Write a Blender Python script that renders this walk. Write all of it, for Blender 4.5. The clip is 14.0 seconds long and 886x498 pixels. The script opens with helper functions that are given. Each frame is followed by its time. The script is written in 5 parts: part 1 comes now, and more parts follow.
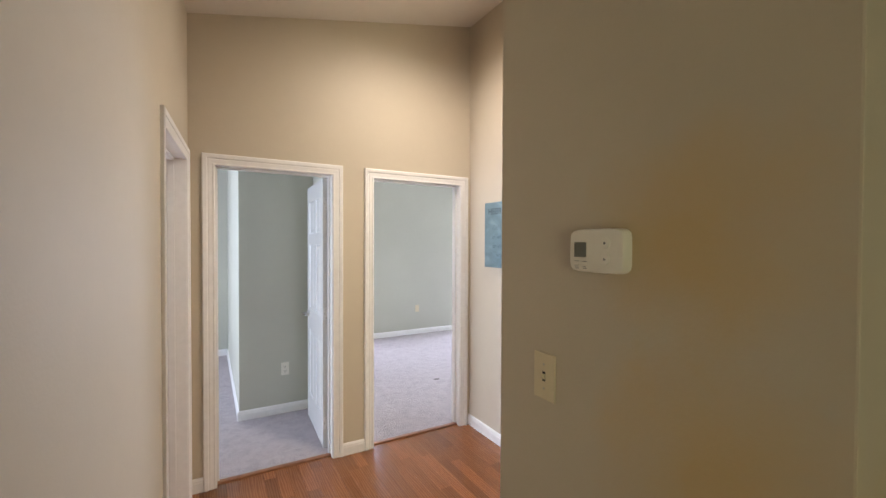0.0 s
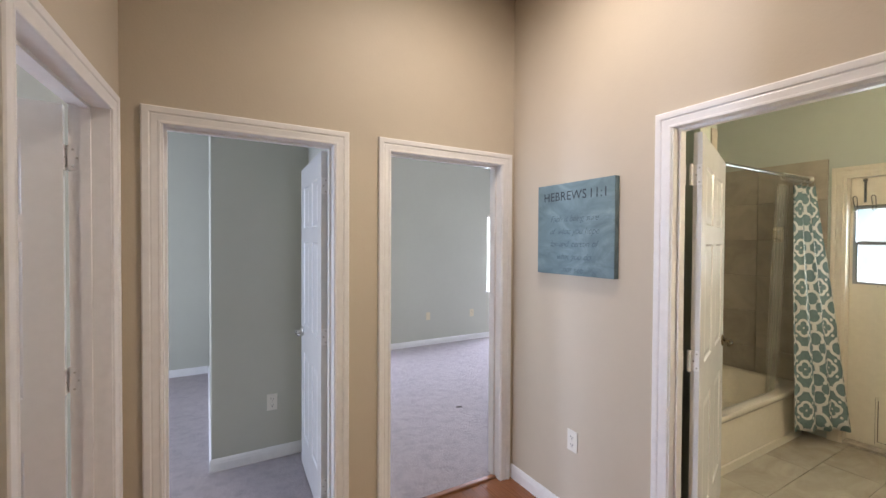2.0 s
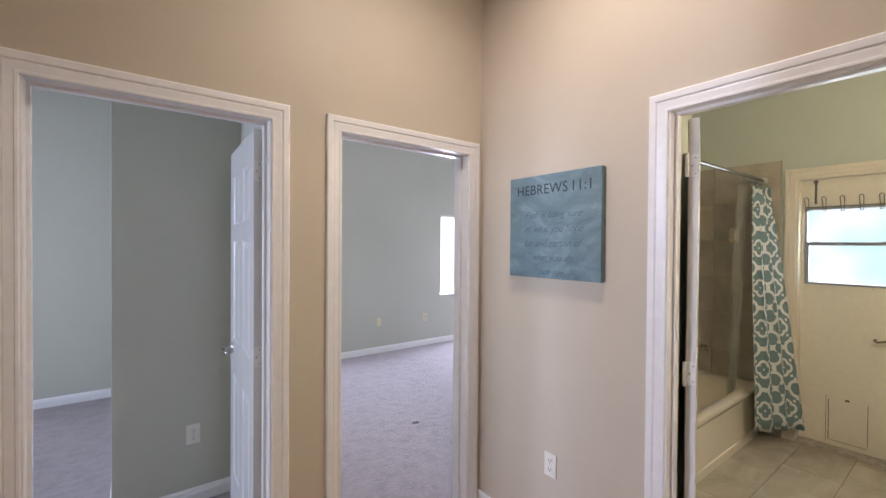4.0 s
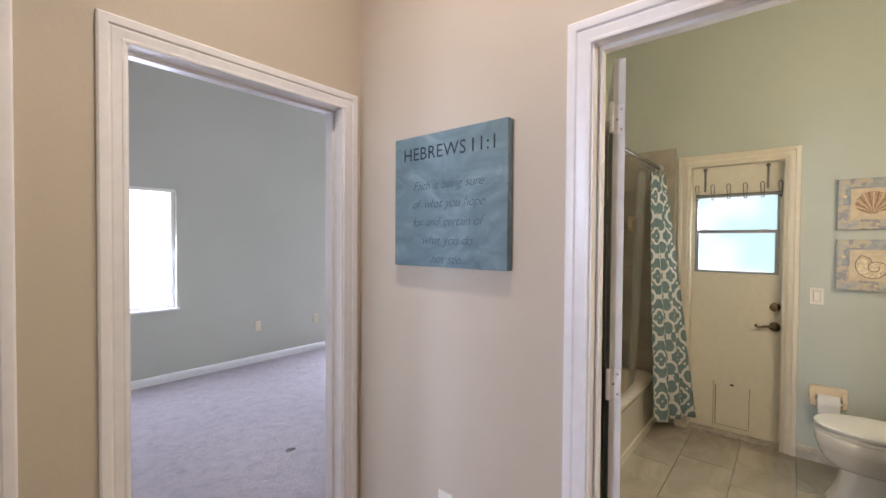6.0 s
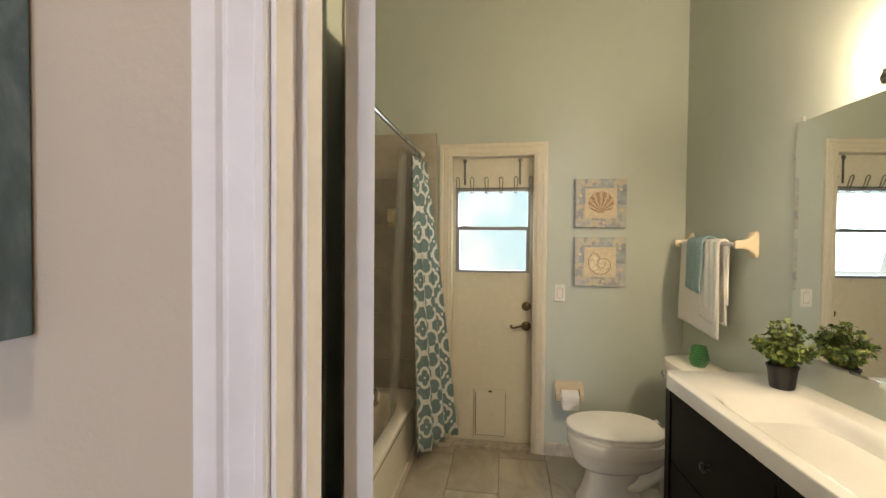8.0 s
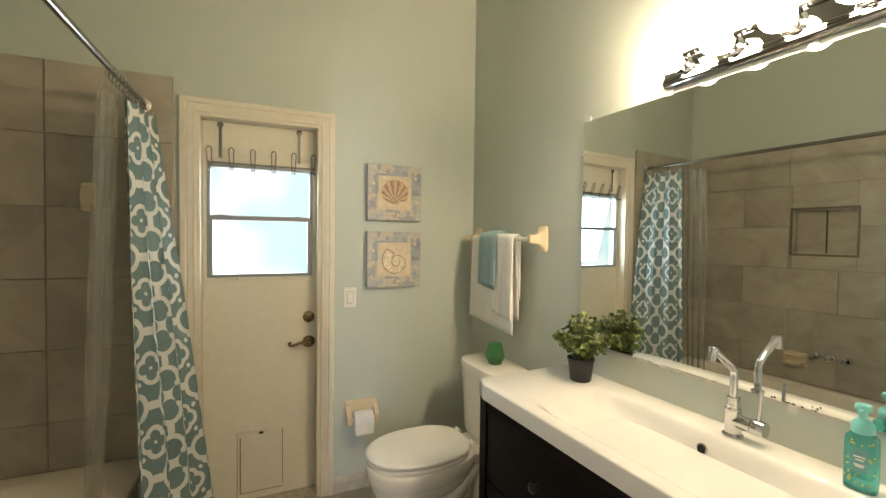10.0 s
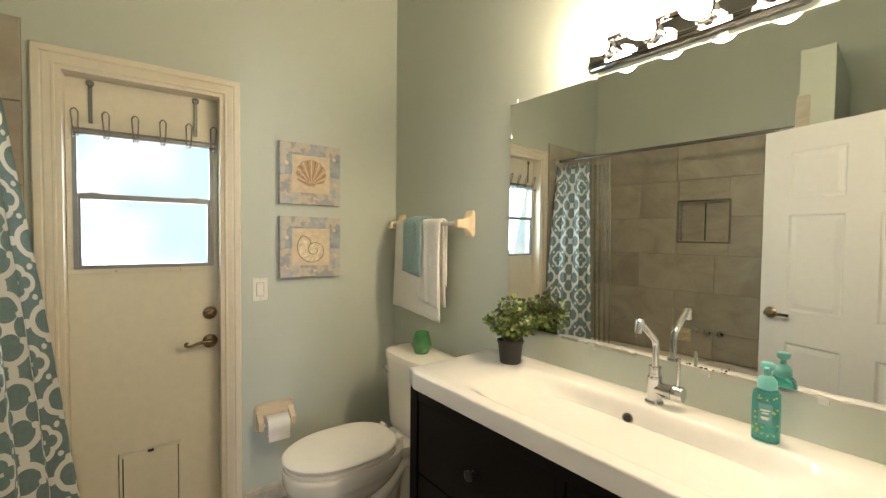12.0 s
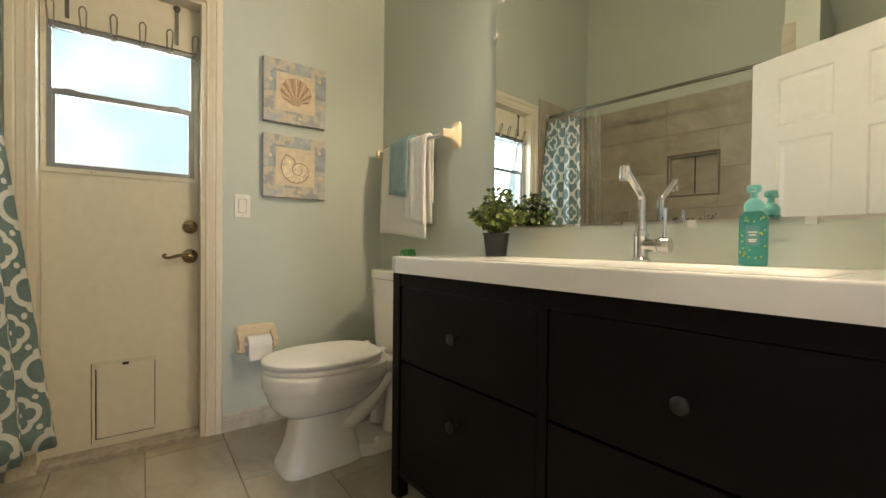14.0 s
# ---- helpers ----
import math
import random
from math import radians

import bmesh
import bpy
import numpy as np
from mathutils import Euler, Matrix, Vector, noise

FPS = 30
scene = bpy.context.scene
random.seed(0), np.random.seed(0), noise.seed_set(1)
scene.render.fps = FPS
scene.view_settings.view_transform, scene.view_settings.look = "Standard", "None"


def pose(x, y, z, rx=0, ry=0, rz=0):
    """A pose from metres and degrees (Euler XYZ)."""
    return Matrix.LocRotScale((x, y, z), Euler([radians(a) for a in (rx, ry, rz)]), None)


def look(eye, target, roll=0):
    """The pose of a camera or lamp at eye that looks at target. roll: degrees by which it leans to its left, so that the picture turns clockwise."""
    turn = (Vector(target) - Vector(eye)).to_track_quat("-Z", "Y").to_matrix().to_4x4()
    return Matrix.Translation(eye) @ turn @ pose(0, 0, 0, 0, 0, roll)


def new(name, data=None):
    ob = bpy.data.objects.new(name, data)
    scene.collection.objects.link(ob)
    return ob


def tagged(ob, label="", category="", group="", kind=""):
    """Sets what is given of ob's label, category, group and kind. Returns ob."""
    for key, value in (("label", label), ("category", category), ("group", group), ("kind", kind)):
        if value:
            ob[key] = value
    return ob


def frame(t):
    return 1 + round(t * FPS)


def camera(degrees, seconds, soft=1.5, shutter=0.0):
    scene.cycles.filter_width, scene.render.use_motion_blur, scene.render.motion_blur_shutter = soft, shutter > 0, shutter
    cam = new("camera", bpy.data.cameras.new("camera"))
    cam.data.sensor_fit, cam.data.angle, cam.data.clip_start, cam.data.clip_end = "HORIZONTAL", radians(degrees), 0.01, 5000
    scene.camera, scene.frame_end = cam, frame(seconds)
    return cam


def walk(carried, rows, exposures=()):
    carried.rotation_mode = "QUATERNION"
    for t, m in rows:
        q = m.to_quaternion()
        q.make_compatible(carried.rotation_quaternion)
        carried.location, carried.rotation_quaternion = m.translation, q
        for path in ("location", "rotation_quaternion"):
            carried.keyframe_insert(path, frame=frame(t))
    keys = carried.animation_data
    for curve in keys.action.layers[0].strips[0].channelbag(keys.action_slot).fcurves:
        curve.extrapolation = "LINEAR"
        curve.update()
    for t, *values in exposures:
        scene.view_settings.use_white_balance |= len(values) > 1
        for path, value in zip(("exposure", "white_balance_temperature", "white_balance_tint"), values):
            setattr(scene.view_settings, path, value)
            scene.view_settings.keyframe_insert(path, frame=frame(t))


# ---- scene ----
cam = camera(94.0, 14.0)
PATH = [
    (0, (1.592, 1.427, 1.558), (2.579, 3.166, 1.525), 0.2),
    (0.5, (1.639, 1.653, 1.551), (2.623, 3.394, 1.514), 0.2),
    (1, (1.687, 1.862, 1.551), (2.666, 3.606, 1.512), 0.3),
    (1.5, (1.739, 2.065, 1.552), (2.718, 3.808, 1.511), 0.2),
    (2, (1.793, 2.268, 1.538), (2.786, 4.004, 1.506), 0.3),
    (2.5, (1.841, 2.426, 1.549), (2.876, 4.137, 1.514), 0.3),
    (3, (1.869, 2.512, 1.548), (2.979, 4.176, 1.515), 0.4),
    (5.5, (2.137, 2.755, 1.469), (3.539, 4.182, 1.441), 0.3),
    (6, (2.336, 2.877, 1.461), (3.864, 4.168, 1.423), 0.4),
    (6.5, (2.544, 2.969, 1.456), (4.207, 4.079, 1.418), 0.4),
    (7, (2.764, 3.028, 1.449), (4.571, 3.884, 1.41), 0.5),
    (7.5, (2.996, 3.075, 1.45), (4.909, 3.664, 1.413), 0.5),
    (8, (3.18, 3.116, 1.464), (5.162, 3.413, 1.42), 0.5),
    (8.5, (3.326, 3.141, 1.462), (5.324, 3.102, 1.421), 0.4),
    (9, (3.48, 3.158, 1.46), (5.447, 2.818, 1.414), 0.5),
    (9.2, (3.537, 3.167, 1.455), (5.482, 2.722, 1.413), 0.6),
    (11.3, (3.783, 3.204, 1.448), (5.452, 2.103, 1.38), 0.6),
    (11.5, (3.786, 3.204, 1.433), (5.442, 2.083, 1.371), 0.6),
    (12, (3.806, 3.199, 1.395), (5.437, 2.044, 1.331), 0.6),
    (12.5, (3.811, 3.188, 1.336), (5.433, 2.02, 1.275), 0.6),
    (13, (3.801, 3.173, 1.243), (5.421, 2.002, 1.187), 0.6),
    (13.5, (3.798, 3.156, 1.099), (5.417, 1.982, 1.056), 0.6),
    (14, (3.8, 3.148, 0.934), (5.417, 1.971, 0.909), 0.6),
]
EXPOSURES = [(0.0, 1.04, 6500, 10), (1.0, 0.78, 6450, 11), (1.5, 0.70, 6400, 12), (3.0, 0.60, 6250, 15), (5.5, 0.545, 6200, 16), (7.0, 0.52, 6400, 15), (8.0, 0.46, 6700, 13), (8.5, 0.48, 6850, 12), (9.0, 0.60, 6500, 10), (11.5, 0.62, 6500, 11), (14.0, 0.55, 6600, 11)]
walk(cam, [(t, look(eye, target, roll)) for t, eye, target, roll in PATH], EXPOSURES)

# ---- world and large lights ----
world = bpy.data.worlds.new("world")
scene.world = world
world.use_nodes = True
wn = world.node_tree
sky = wn.nodes.new("ShaderNodeTexSky")
sky.sky_type, sky.sun_disc = "NISHITA", False
sky.sun_elevation, sky.sun_rotation = radians(50), radians(200)
wn.links.new(sky.outputs[0], wn.nodes["Background"].inputs[0])
wn.nodes["Background"].inputs[1].default_value = 0.1


def area_lamp(name, m, w, h, watts, colour):
    data = bpy.data.lights.new(name, "AREA")
    data.shape, data.size, data.size_y, data.energy, data.color = "RECTANGLE", w, h, watts, colour
    ob = new(name, data)
    ob.matrix_world = m
    return ob


# daylight standing in the window openings, with some added fills among it
DAY = (0.73, 0.78, 1.0)
area_lamp("daylight_bedroom_a", look((3.36, 7.76, 1.36), (3.36, 6.0, 1.0)), 0.9, 1.2, 30, DAY)
area_lamp("daylight_bedroom_b", look((6.2, 7.76, 1.36), (6.2, 6.0, 1.0)), 0.9, 1.2, 90, DAY)
# added fill from the small room's unseen north end
area_lamp("fill_small_room", look((-0.2, 7.76, 1.4), (0.3, 5.0, 0.9)), 1.2, 1.3, 15, DAY)
area_lamp("daylight_small_room_side", look((-1.13, 5.62, 1.5), (2.0, 5.0, 1.1)), 0.5, 1.3, 38, (0.66, 0.76, 1.0))
area_lamp("daylight_side_room", look((-1.13, 4.09, 1.5), (3.0, 3.75, 1.2)), 0.18, 1.3, 54, (0.74, 0.81, 1.0))
# added yellowish fill before the solid south wall; no window is built there
area_lamp("fill_great_room", look((0.75, -2.95, 1.25), (1.9, 3.0, 1.7)), 2.4, 2.1, 42, (0.97, 0.985, 0.68))
# recessed ceiling lamp over the hall
spot = bpy.data.lights.new("hall_lamp", "SPOT")
spot.energy, spot.color, spot.spot_size, spot.spot_blend, spot.shadow_soft_size = 52, (1.0, 0.86, 0.74), radians(172), 1.0, 0.08
new("hall_lamp", spot).matrix_world = look((2.84, 3.50, 3.18), (2.86, 3.58, 0.0))
area_lamp("daylight_bath_door", look((6.26, 3.21, 1.535), (5.0, 3.1, 1.2)), 0.46, 0.54, 6, (0.84, 0.94, 1.0))

# ---- materials ----

def tree(name, rough=0.5, metal=0.0):
    m = bpy.data.materials.new(name)
    m.use_nodes = True
    nt = m.node_tree
    b = nt.nodes["Principled BSDF"]
    b.inputs["Roughness"].default_value, b.inputs["Metallic"].default_value = rough, metal
    return m, nt, b


def node(nt, kind, **sets):
    n = nt.nodes.new(kind)
    for k, v in sets.items():
        n.inputs[k.replace("_", " ")].default_value = v
    return n


def ramp(nt, src, stops):
    r = nt.nodes.new("ShaderNodeValToRGB")
    e = r.color_ramp.elements
    while len(e) < len(stops):
        e.new(0.5)
    for i, (p, c) in enumerate(stops):
        e[i].position, e[i].color = p, (*c, 1)
    nt.links.new(src, r.inputs[0])
    return r.outputs[0]


def coords(nt, scale=(1, 1, 1), kind="Object"):
    tc = nt.nodes.new("ShaderNodeTexCoord")
    mp = nt.nodes.new("ShaderNodeMapping")
    mp.inputs["Scale"].default_value = scale
    nt.links.new(tc.outputs[kind], mp.inputs[0])
    return mp.outputs[0]


def noise_tex(nt, vec, scale, detail=4.0, rough=0.6):
    n = node(nt, "ShaderNodeTexNoise", Scale=scale, Detail=detail, Roughness=rough)
    nt.links.new(vec, n.inputs["Vector"])
    return n.outputs["Fac"]


def add_bump(nt, b, height, strength, distance):
    n = node(nt, "ShaderNodeBump", Strength=strength, Distance=distance)
    nt.links.new(height, n.inputs["Height"])
    nt.links.new(n.outputs[0], b.inputs["Normal"])


def plain(name, c, rough=0.5, metal=0.0, vary=0.06, grain=25.0, bump=0.0, bumpscale=300.0, coat=0.0, spec=0.5):
    """Paint, plastic, metal or cloth: two scales of slight variation and a fine relief."""
    m, nt, b = tree(name, rough, metal)
    v = coords(nt)
    a = noise_tex(nt, v, grain)
    lo = tuple(max(0, x * (1 - vary)) for x in c)
    hi = tuple(min(1, x * (1 + vary)) for x in c)
    nt.links.new(ramp(nt, a, [(0.3, lo), (0.7, hi)]), b.inputs["Base Color"])
    r = node(nt, "ShaderNodeMapRange", To_Min=max(0.0, rough - 0.06), To_Max=min(1, rough + 0.06))
    nt.links.new(noise_tex(nt, v, 2.5), r.inputs[0])
    nt.links.new(r.outputs[0], b.inputs["Roughness"])
    if bump:
        add_bump(nt, b, noise_tex(nt, v, bumpscale, 2.0), bump, 0.002)
    b.inputs["Coat Weight"].default_value = coat
    b.inputs["Specular IOR Level"].default_value = spec
    return m


def wall_paint(name, c, blotches=()):
    """Rolled paint over orange-peel plaster, with a wide soft unevenness and yellow-brown blotches of (place, reach).
    """
    m, nt, b = tree(name, 0.55)
    v = coords(nt)
    wide = noise_tex(nt, v, 0.9, 2.0)
    fine = noise_tex(nt, v, 14.0, 4.0)
    mixn = nt.nodes.new("ShaderNodeMath")
    mixn.operation = "MULTIPLY_ADD"
    nt.links.new(fine, mixn.inputs[0])
    mixn.inputs[1].default_value = 0.3
    nt.links.new(wide, mixn.inputs[2])
    col = ramp(nt, mixn.outputs[0], [(0.35, tuple(x * 0.95 for x in c)), (0.9, tuple(min(1, x * 1.04) for x in c))])
    for place, reach in blotches:
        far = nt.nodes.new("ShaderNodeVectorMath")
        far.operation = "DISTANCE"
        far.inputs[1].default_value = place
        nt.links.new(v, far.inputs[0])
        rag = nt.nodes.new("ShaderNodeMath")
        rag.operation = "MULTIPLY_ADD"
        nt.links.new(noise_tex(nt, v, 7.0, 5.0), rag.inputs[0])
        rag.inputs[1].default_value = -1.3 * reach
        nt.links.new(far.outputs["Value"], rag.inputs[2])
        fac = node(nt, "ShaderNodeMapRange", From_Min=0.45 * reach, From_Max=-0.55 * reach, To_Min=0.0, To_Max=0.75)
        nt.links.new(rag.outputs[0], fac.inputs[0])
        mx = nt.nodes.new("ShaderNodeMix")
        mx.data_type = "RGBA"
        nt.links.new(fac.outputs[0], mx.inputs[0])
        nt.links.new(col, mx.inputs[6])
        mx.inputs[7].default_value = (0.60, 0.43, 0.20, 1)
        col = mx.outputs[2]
    nt.links.new(col, b.inputs["Base Color"])
    add_bump(nt, b, noise_tex(nt, v, 95.0, 2.0), 0.16, 0.003)
    b.inputs["Specular IOR Level"].default_value = 0.3
    return m


BEIGE = wall_paint("beige_wall_paint", (0.575, 0.511, 0.408))
BLOTCHED = wall_paint("blotched_beige_wall_paint", (0.575, 0.511, 0.408), [((2.32, 1.85, 1.58), 0.22), ((2.32, 1.79, 1.15), 0.24)])
GREYGREEN = wall_paint("grey_green_wall_paint", (0.522, 0.524, 0.455))
SEAFOAM = wall_paint("sea_green_wall_paint", (0.535, 0.576, 0.51))
CEIL = wall_paint("ceiling_paint", (0.74, 0.70, 0.64))
TRIM = plain("white_trim_paint", (0.85, 0.845, 0.84), 0.3, vary=0.03)
CREAM = plain("cream_trim_paint", (0.76, 0.70, 0.58), 0.32, vary=0.03)
DOORWHITE = plain("white_door_paint", (0.78, 0.78, 0.77), 0.22, vary=0.02, bump=0.02, bumpscale=40)
EXTDOOR = plain("off_white_door_paint", (0.76, 0.715, 0.60), 0.4, vary=0.03, bump=0.01, bumpscale=50)
CHROME = plain("chrome", (0.60, 0.60, 0.605), 0.06, 1.0, vary=0.02)
NICKEL = plain("satin_nickel", (0.55, 0.53, 0.50), 0.28, 1.0, vary=0.04)
BRASS = plain("antique_brass", (0.24, 0.18, 0.105), 0.26, 1.0, vary=0.2, grain=60)
ALUM = plain("dull_aluminium", (0.36, 0.37, 0.38), 0.38, 1.0, vary=0.06)
CERAMIC = plain("white_glazed_ceramic", (0.82, 0.785, 0.70), 0.08, vary=0.015, coat=0.4)
BISCUIT = plain("biscuit_glazed_ceramic", (0.74, 0.62, 0.43), 0.12, vary=0.03, coat=0.3)
SINK = plain("white_cast_sink", (0.80, 0.785, 0.745), 0.1, vary=0.015, coat=0.3)
BLACKWOOD = plain("black_brown_stain", (0.0042, 0.0033, 0.0028), 0.45, vary=0.3, grain=40, bump=0.05, bumpscale=90, spec=0.12)
DARKKNOB = plain("dark_metal_knob", (0.035, 0.035, 0.035), 0.3, 0.6, vary=0.1)
PLASTIC = plain("white_plastic", (0.80, 0.775, 0.70), 0.3, vary=0.02)
IVORY = plain("ivory_plastic", (0.70, 0.62, 0.44), 0.3, vary=0.03)
DARK = plain("dark_slot", (0.015, 0.015, 0.014), 0.6)
LCD = plain("liquid_crystal_display", (0.12, 0.13, 0.11), 0.15, vary=0.05)
INK = plain("dark_ink", (0.03, 0.045, 0.06), 0.6)
VERSEINK = plain("faded_blue_black_ink", (0.075, 0.122, 0.15), 0.6)
PAPER = plain("white_tissue_paper", (0.82, 0.81, 0.78), 0.85, vary=0.03, bump=0.15, bumpscale=220)
TOWELWHITE = plain("white_terry", (0.89, 0.875, 0.83), 0.95, vary=0.05, grain=140, bump=0.6, bumpscale=450)
TOWELTEAL = plain("teal_terry", (0.33, 0.47, 0.49), 0.95, vary=0.14, grain=140, bump=0.6, bumpscale=450)
POT = plain("black_plastic_pot", (0.02, 0.02, 0.02), 0.5, vary=0.1)
RUBBER = plain("hinge_shadow_gap", (0.01, 0.01, 0.01), 0.8)
SHELLTAN = plain("shell_tan_ink", (0.48, 0.33, 0.21), 0.8, vary=0.25, grain=80)
SHELLCREAM = plain("shell_cream_ink", (0.70, 0.58, 0.40), 0.8, vary=0.15, grain=60)
SHELLBROWN = plain("shell_brown_ink", (0.17, 0.10, 0.055), 0.8, vary=0.2, grain=80)
RODMETAL = plain("brushed_rod_metal", (0.34, 0.33, 0.31), 0.2, 1.0, vary=0.05)
LAMPBAR = plain("polished_lamp_bar", (0.33, 0.32, 0.31), 0.07, 1.0, vary=0.05)
RACK = plain("dark_chrome_wire", (0.36, 0.355, 0.35), 0.2, 1.0, vary=0.05)
YELLOWINK = plain("yellow_label_ink", (0.55, 0.47, 0.08), 0.5)
GREYINK = plain("grey_label_ink", (0.13, 0.30, 0.30), 0.5)


def carpet():
    m, nt, b = tree("grey_carpet", 1.0)
    v = coords(nt)
    fine = noise_tex(nt, v, 160.0, 3.0, 0.7)
    wide = noise_tex(nt, v, 11.0, 4.0, 0.75)
    mx = nt.nodes.new("ShaderNodeMath")
    mx.operation = "MULTIPLY_ADD"
    mx.inputs[1].default_value = 0.75
    nt.links.new(fine, mx.inputs[0])
    nt.links.new(wide, mx.inputs[2])
    nt.links.new(ramp(nt, mx.outputs[0], [(0.5, (0.27, 0.238, 0.252)), (0.72, (0.36, 0.318, 0.335)), (0.95, (0.46, 0.41, 0.42))]), b.inputs["Base Color"])
    h = nt.nodes.new("ShaderNodeMath")
    h.operation = "ADD"
    nt.links.new(noise_tex(nt, v, 130.0, 4.0, 0.8), h.inputs[0])
    nt.links.new(noise_tex(nt, v, 34.0, 3.0), h.inputs[1])
    add_bump(nt, b, h.outputs[0], 1.0, 0.012)
    b.inputs["Sheen Weight"].default_value = 0.25
    b.inputs["Specular IOR Level"].default_value = 0.1
    return m


def laminate():
    m, nt, b = tree("oak_laminate", 0.19)
    info = nt.nodes.new("ShaderNodeObjectInfo")
    v = coords(nt, (16.0, 1.6, 8.0))
    add = nt.nodes.new("ShaderNodeVectorMath")
    sc = nt.nodes.new("ShaderNodeVectorMath")
    sc.operation = "SCALE"
    sc.inputs[0].default_value = (37, 11, 5)
    nt.links.new(info.outputs["Random"], sc.inputs["Scale"])
    nt.links.new(v, add.inputs[0])
    nt.links.new(sc.outputs[0], add.inputs[1])
    w = node(nt, "ShaderNodeTexWave", Scale=1.4, Distortion=7.0, Detail=3.0, Detail_Scale=1.4)
    w.bands_direction = "X"
    nt.links.new(add.outputs[0], w.inputs["Vector"])
    grain = ramp(nt, w.outputs["Fac"], [(0.0, (0.18, 0.064, 0.024)), (0.5, (0.225, 0.085, 0.033)), (1.0, (0.265, 0.106, 0.043))])
    tone = node(nt, "ShaderNodeHueSaturation")
    r = node(nt, "ShaderNodeMapRange", To_Min=0.72, To_Max=1.25)
    nt.links.new(info.outputs["Random"], r.inputs[0])
    nt.links.new(r.outputs[0], tone.inputs["Value"])
    nt.links.new(grain, tone.inputs["Color"])
    nt.links.new(tone.outputs[0], b.inputs["Base Color"])
    add_bump(nt, b, w.outputs["Fac"], 0.06, 0.001)
    return m


def stone_tile(name, dark, light, rough, scale):
    m, nt, b = tree(name, rough)
    info = nt.nodes.new("ShaderNodeObjectInfo")
    v = coords(nt, scale)
    sc = nt.nodes.new("ShaderNodeVectorMath")
    sc.operation = "SCALE"
    sc.inputs[0].default_value = (31, 17, 23)
    nt.links.new(info.outputs["Random"], sc.inputs["Scale"])
    add = nt.nodes.new("ShaderNodeVectorMath")
    nt.links.new(v, add.inputs[0])
    nt.links.new(sc.outputs[0], add.inputs[1])
    n = node(nt, "ShaderNodeTexNoise", Scale=1.0, Detail=6.0, Roughness=0.62, Distortion=0.9)
    nt.links.new(add.outputs[0], n.inputs["Vector"])
    mid = tuple((a + c) / 2 for a, c in zip(dark, light))
    col = ramp(nt, n.outputs["Fac"], [(0.3, dark), (0.5, mid), (0.72, light)])
    tone = node(nt, "ShaderNodeHueSaturation")
    r = node(nt, "ShaderNodeMapRange", To_Min=0.9, To_Max=1.08)
    nt.links.new(info.outputs["Random"], r.inputs[0])
    nt.links.new(r.outputs[0], tone.inputs["Value"])
    nt.links.new(col, tone.inputs["Color"])
    nt.links.new(tone.outputs[0], b.inputs["Base Color"])
    return m


CARPET = carpet()
OAK = laminate()
FLOORTILE = stone_tile("grey_beige_floor_tile", (0.37, 0.33, 0.255), (0.53, 0.48, 0.385), 0.22, (3, 5, 3))
WALLTILE = stone_tile("taupe_wall_tile", (0.345, 0.305, 0.24), (0.50, 0.455, 0.37), 0.3, (4, 4, 9))
WALLGROUT = plain("taupe_grout", (0.33, 0.295, 0.24), 0.9, vary=0.2, grain=90)
ENAMEL = plain("aged_tub_enamel", (0.76, 0.70, 0.57), 0.12, vary=0.03, coat=0.3)
GROUT = plain("grey_grout", (0.24, 0.22, 0.19), 0.9, vary=0.2, grain=90)
OAKTRIM = plain("oak_threshold", (0.24, 0.10, 0.045), 0.35, vary=0.25, grain=18)
GRIMYTRIM = plain("grimy_cream_paint", (0.55, 0.50, 0.40), 0.5, vary=0.22, grain=14)

m, nt, b = tree("mirror_silver", 0.01, 1.0)
b.inputs["Base Color"].default_value = (0.80, 0.83, 0.81, 1)
MIRROR = m


def clear(name, colour, amount, rough=0.05):
    """A clear sheet: mostly let through, partly glossy and tinted."""
    m, nt, b = tree(name, rough)
    b.inputs["Base Color"].default_value = (*colour, 1)
    tr = nt.nodes.new("ShaderNodeBsdfTransparent")
    tr.inputs[0].default_value = (*[0.5 + c * 0.5 for c in colour], 1)
    mx = nt.nodes.new("ShaderNodeMixShader")
    mx.inputs[0].default_value = amount
    nt.links.new(tr.outputs[0], mx.inputs[1])
    nt.links.new(b.outputs[0], mx.inputs[2])
    nt.links.new(mx.outputs[0], nt.nodes["Material Output"].inputs[0])
    return m


PANE = clear("window_glass", (0.9, 0.96, 0.95), 0.12)
LINER = clear("clear_vinyl", (0.80, 0.80, 0.74), 0.10, 0.12)
GREENGLASS, gnt, gb = tree("green_glass", 0.06)
gb.inputs["Base Color"].default_value = (0.22, 0.62, 0.27, 1)
gb.inputs["Transmission Weight"].default_value = 0.85
TEALGLASS, gnt, gb = tree("teal_plastic_bottle", 0.08)
gb.inputs["Base Color"].default_value = (0.10, 0.56, 0.52, 1)
gb.inputs["Transmission Weight"].default_value = 0.8
TEALCAP = plain("teal_pump_plastic", (0.20, 0.56, 0.53), 0.3, vary=0.03)


def glow(name, colour, strength, low=None):
    m = bpy.data.materials.new(name)
    m.use_nodes = True
    nt = m.node_tree
    nt.nodes.remove(nt.nodes["Principled BSDF"])
    e = nt.nodes.new("ShaderNodeEmission")
    e.inputs[0].default_value, e.inputs[1].default_value = (*colour, 1), strength
    if low:
        v = coords(nt, (3, 2.2, 2.2))
        nt.links.new(ramp(nt, noise_tex(nt, v, 1.0, 1.0), [(0.42, low), (0.62, colour)]), e.inputs[0])
    nt.links.new(e.outputs[0], nt.nodes["Material Output"].inputs[0])
    return m


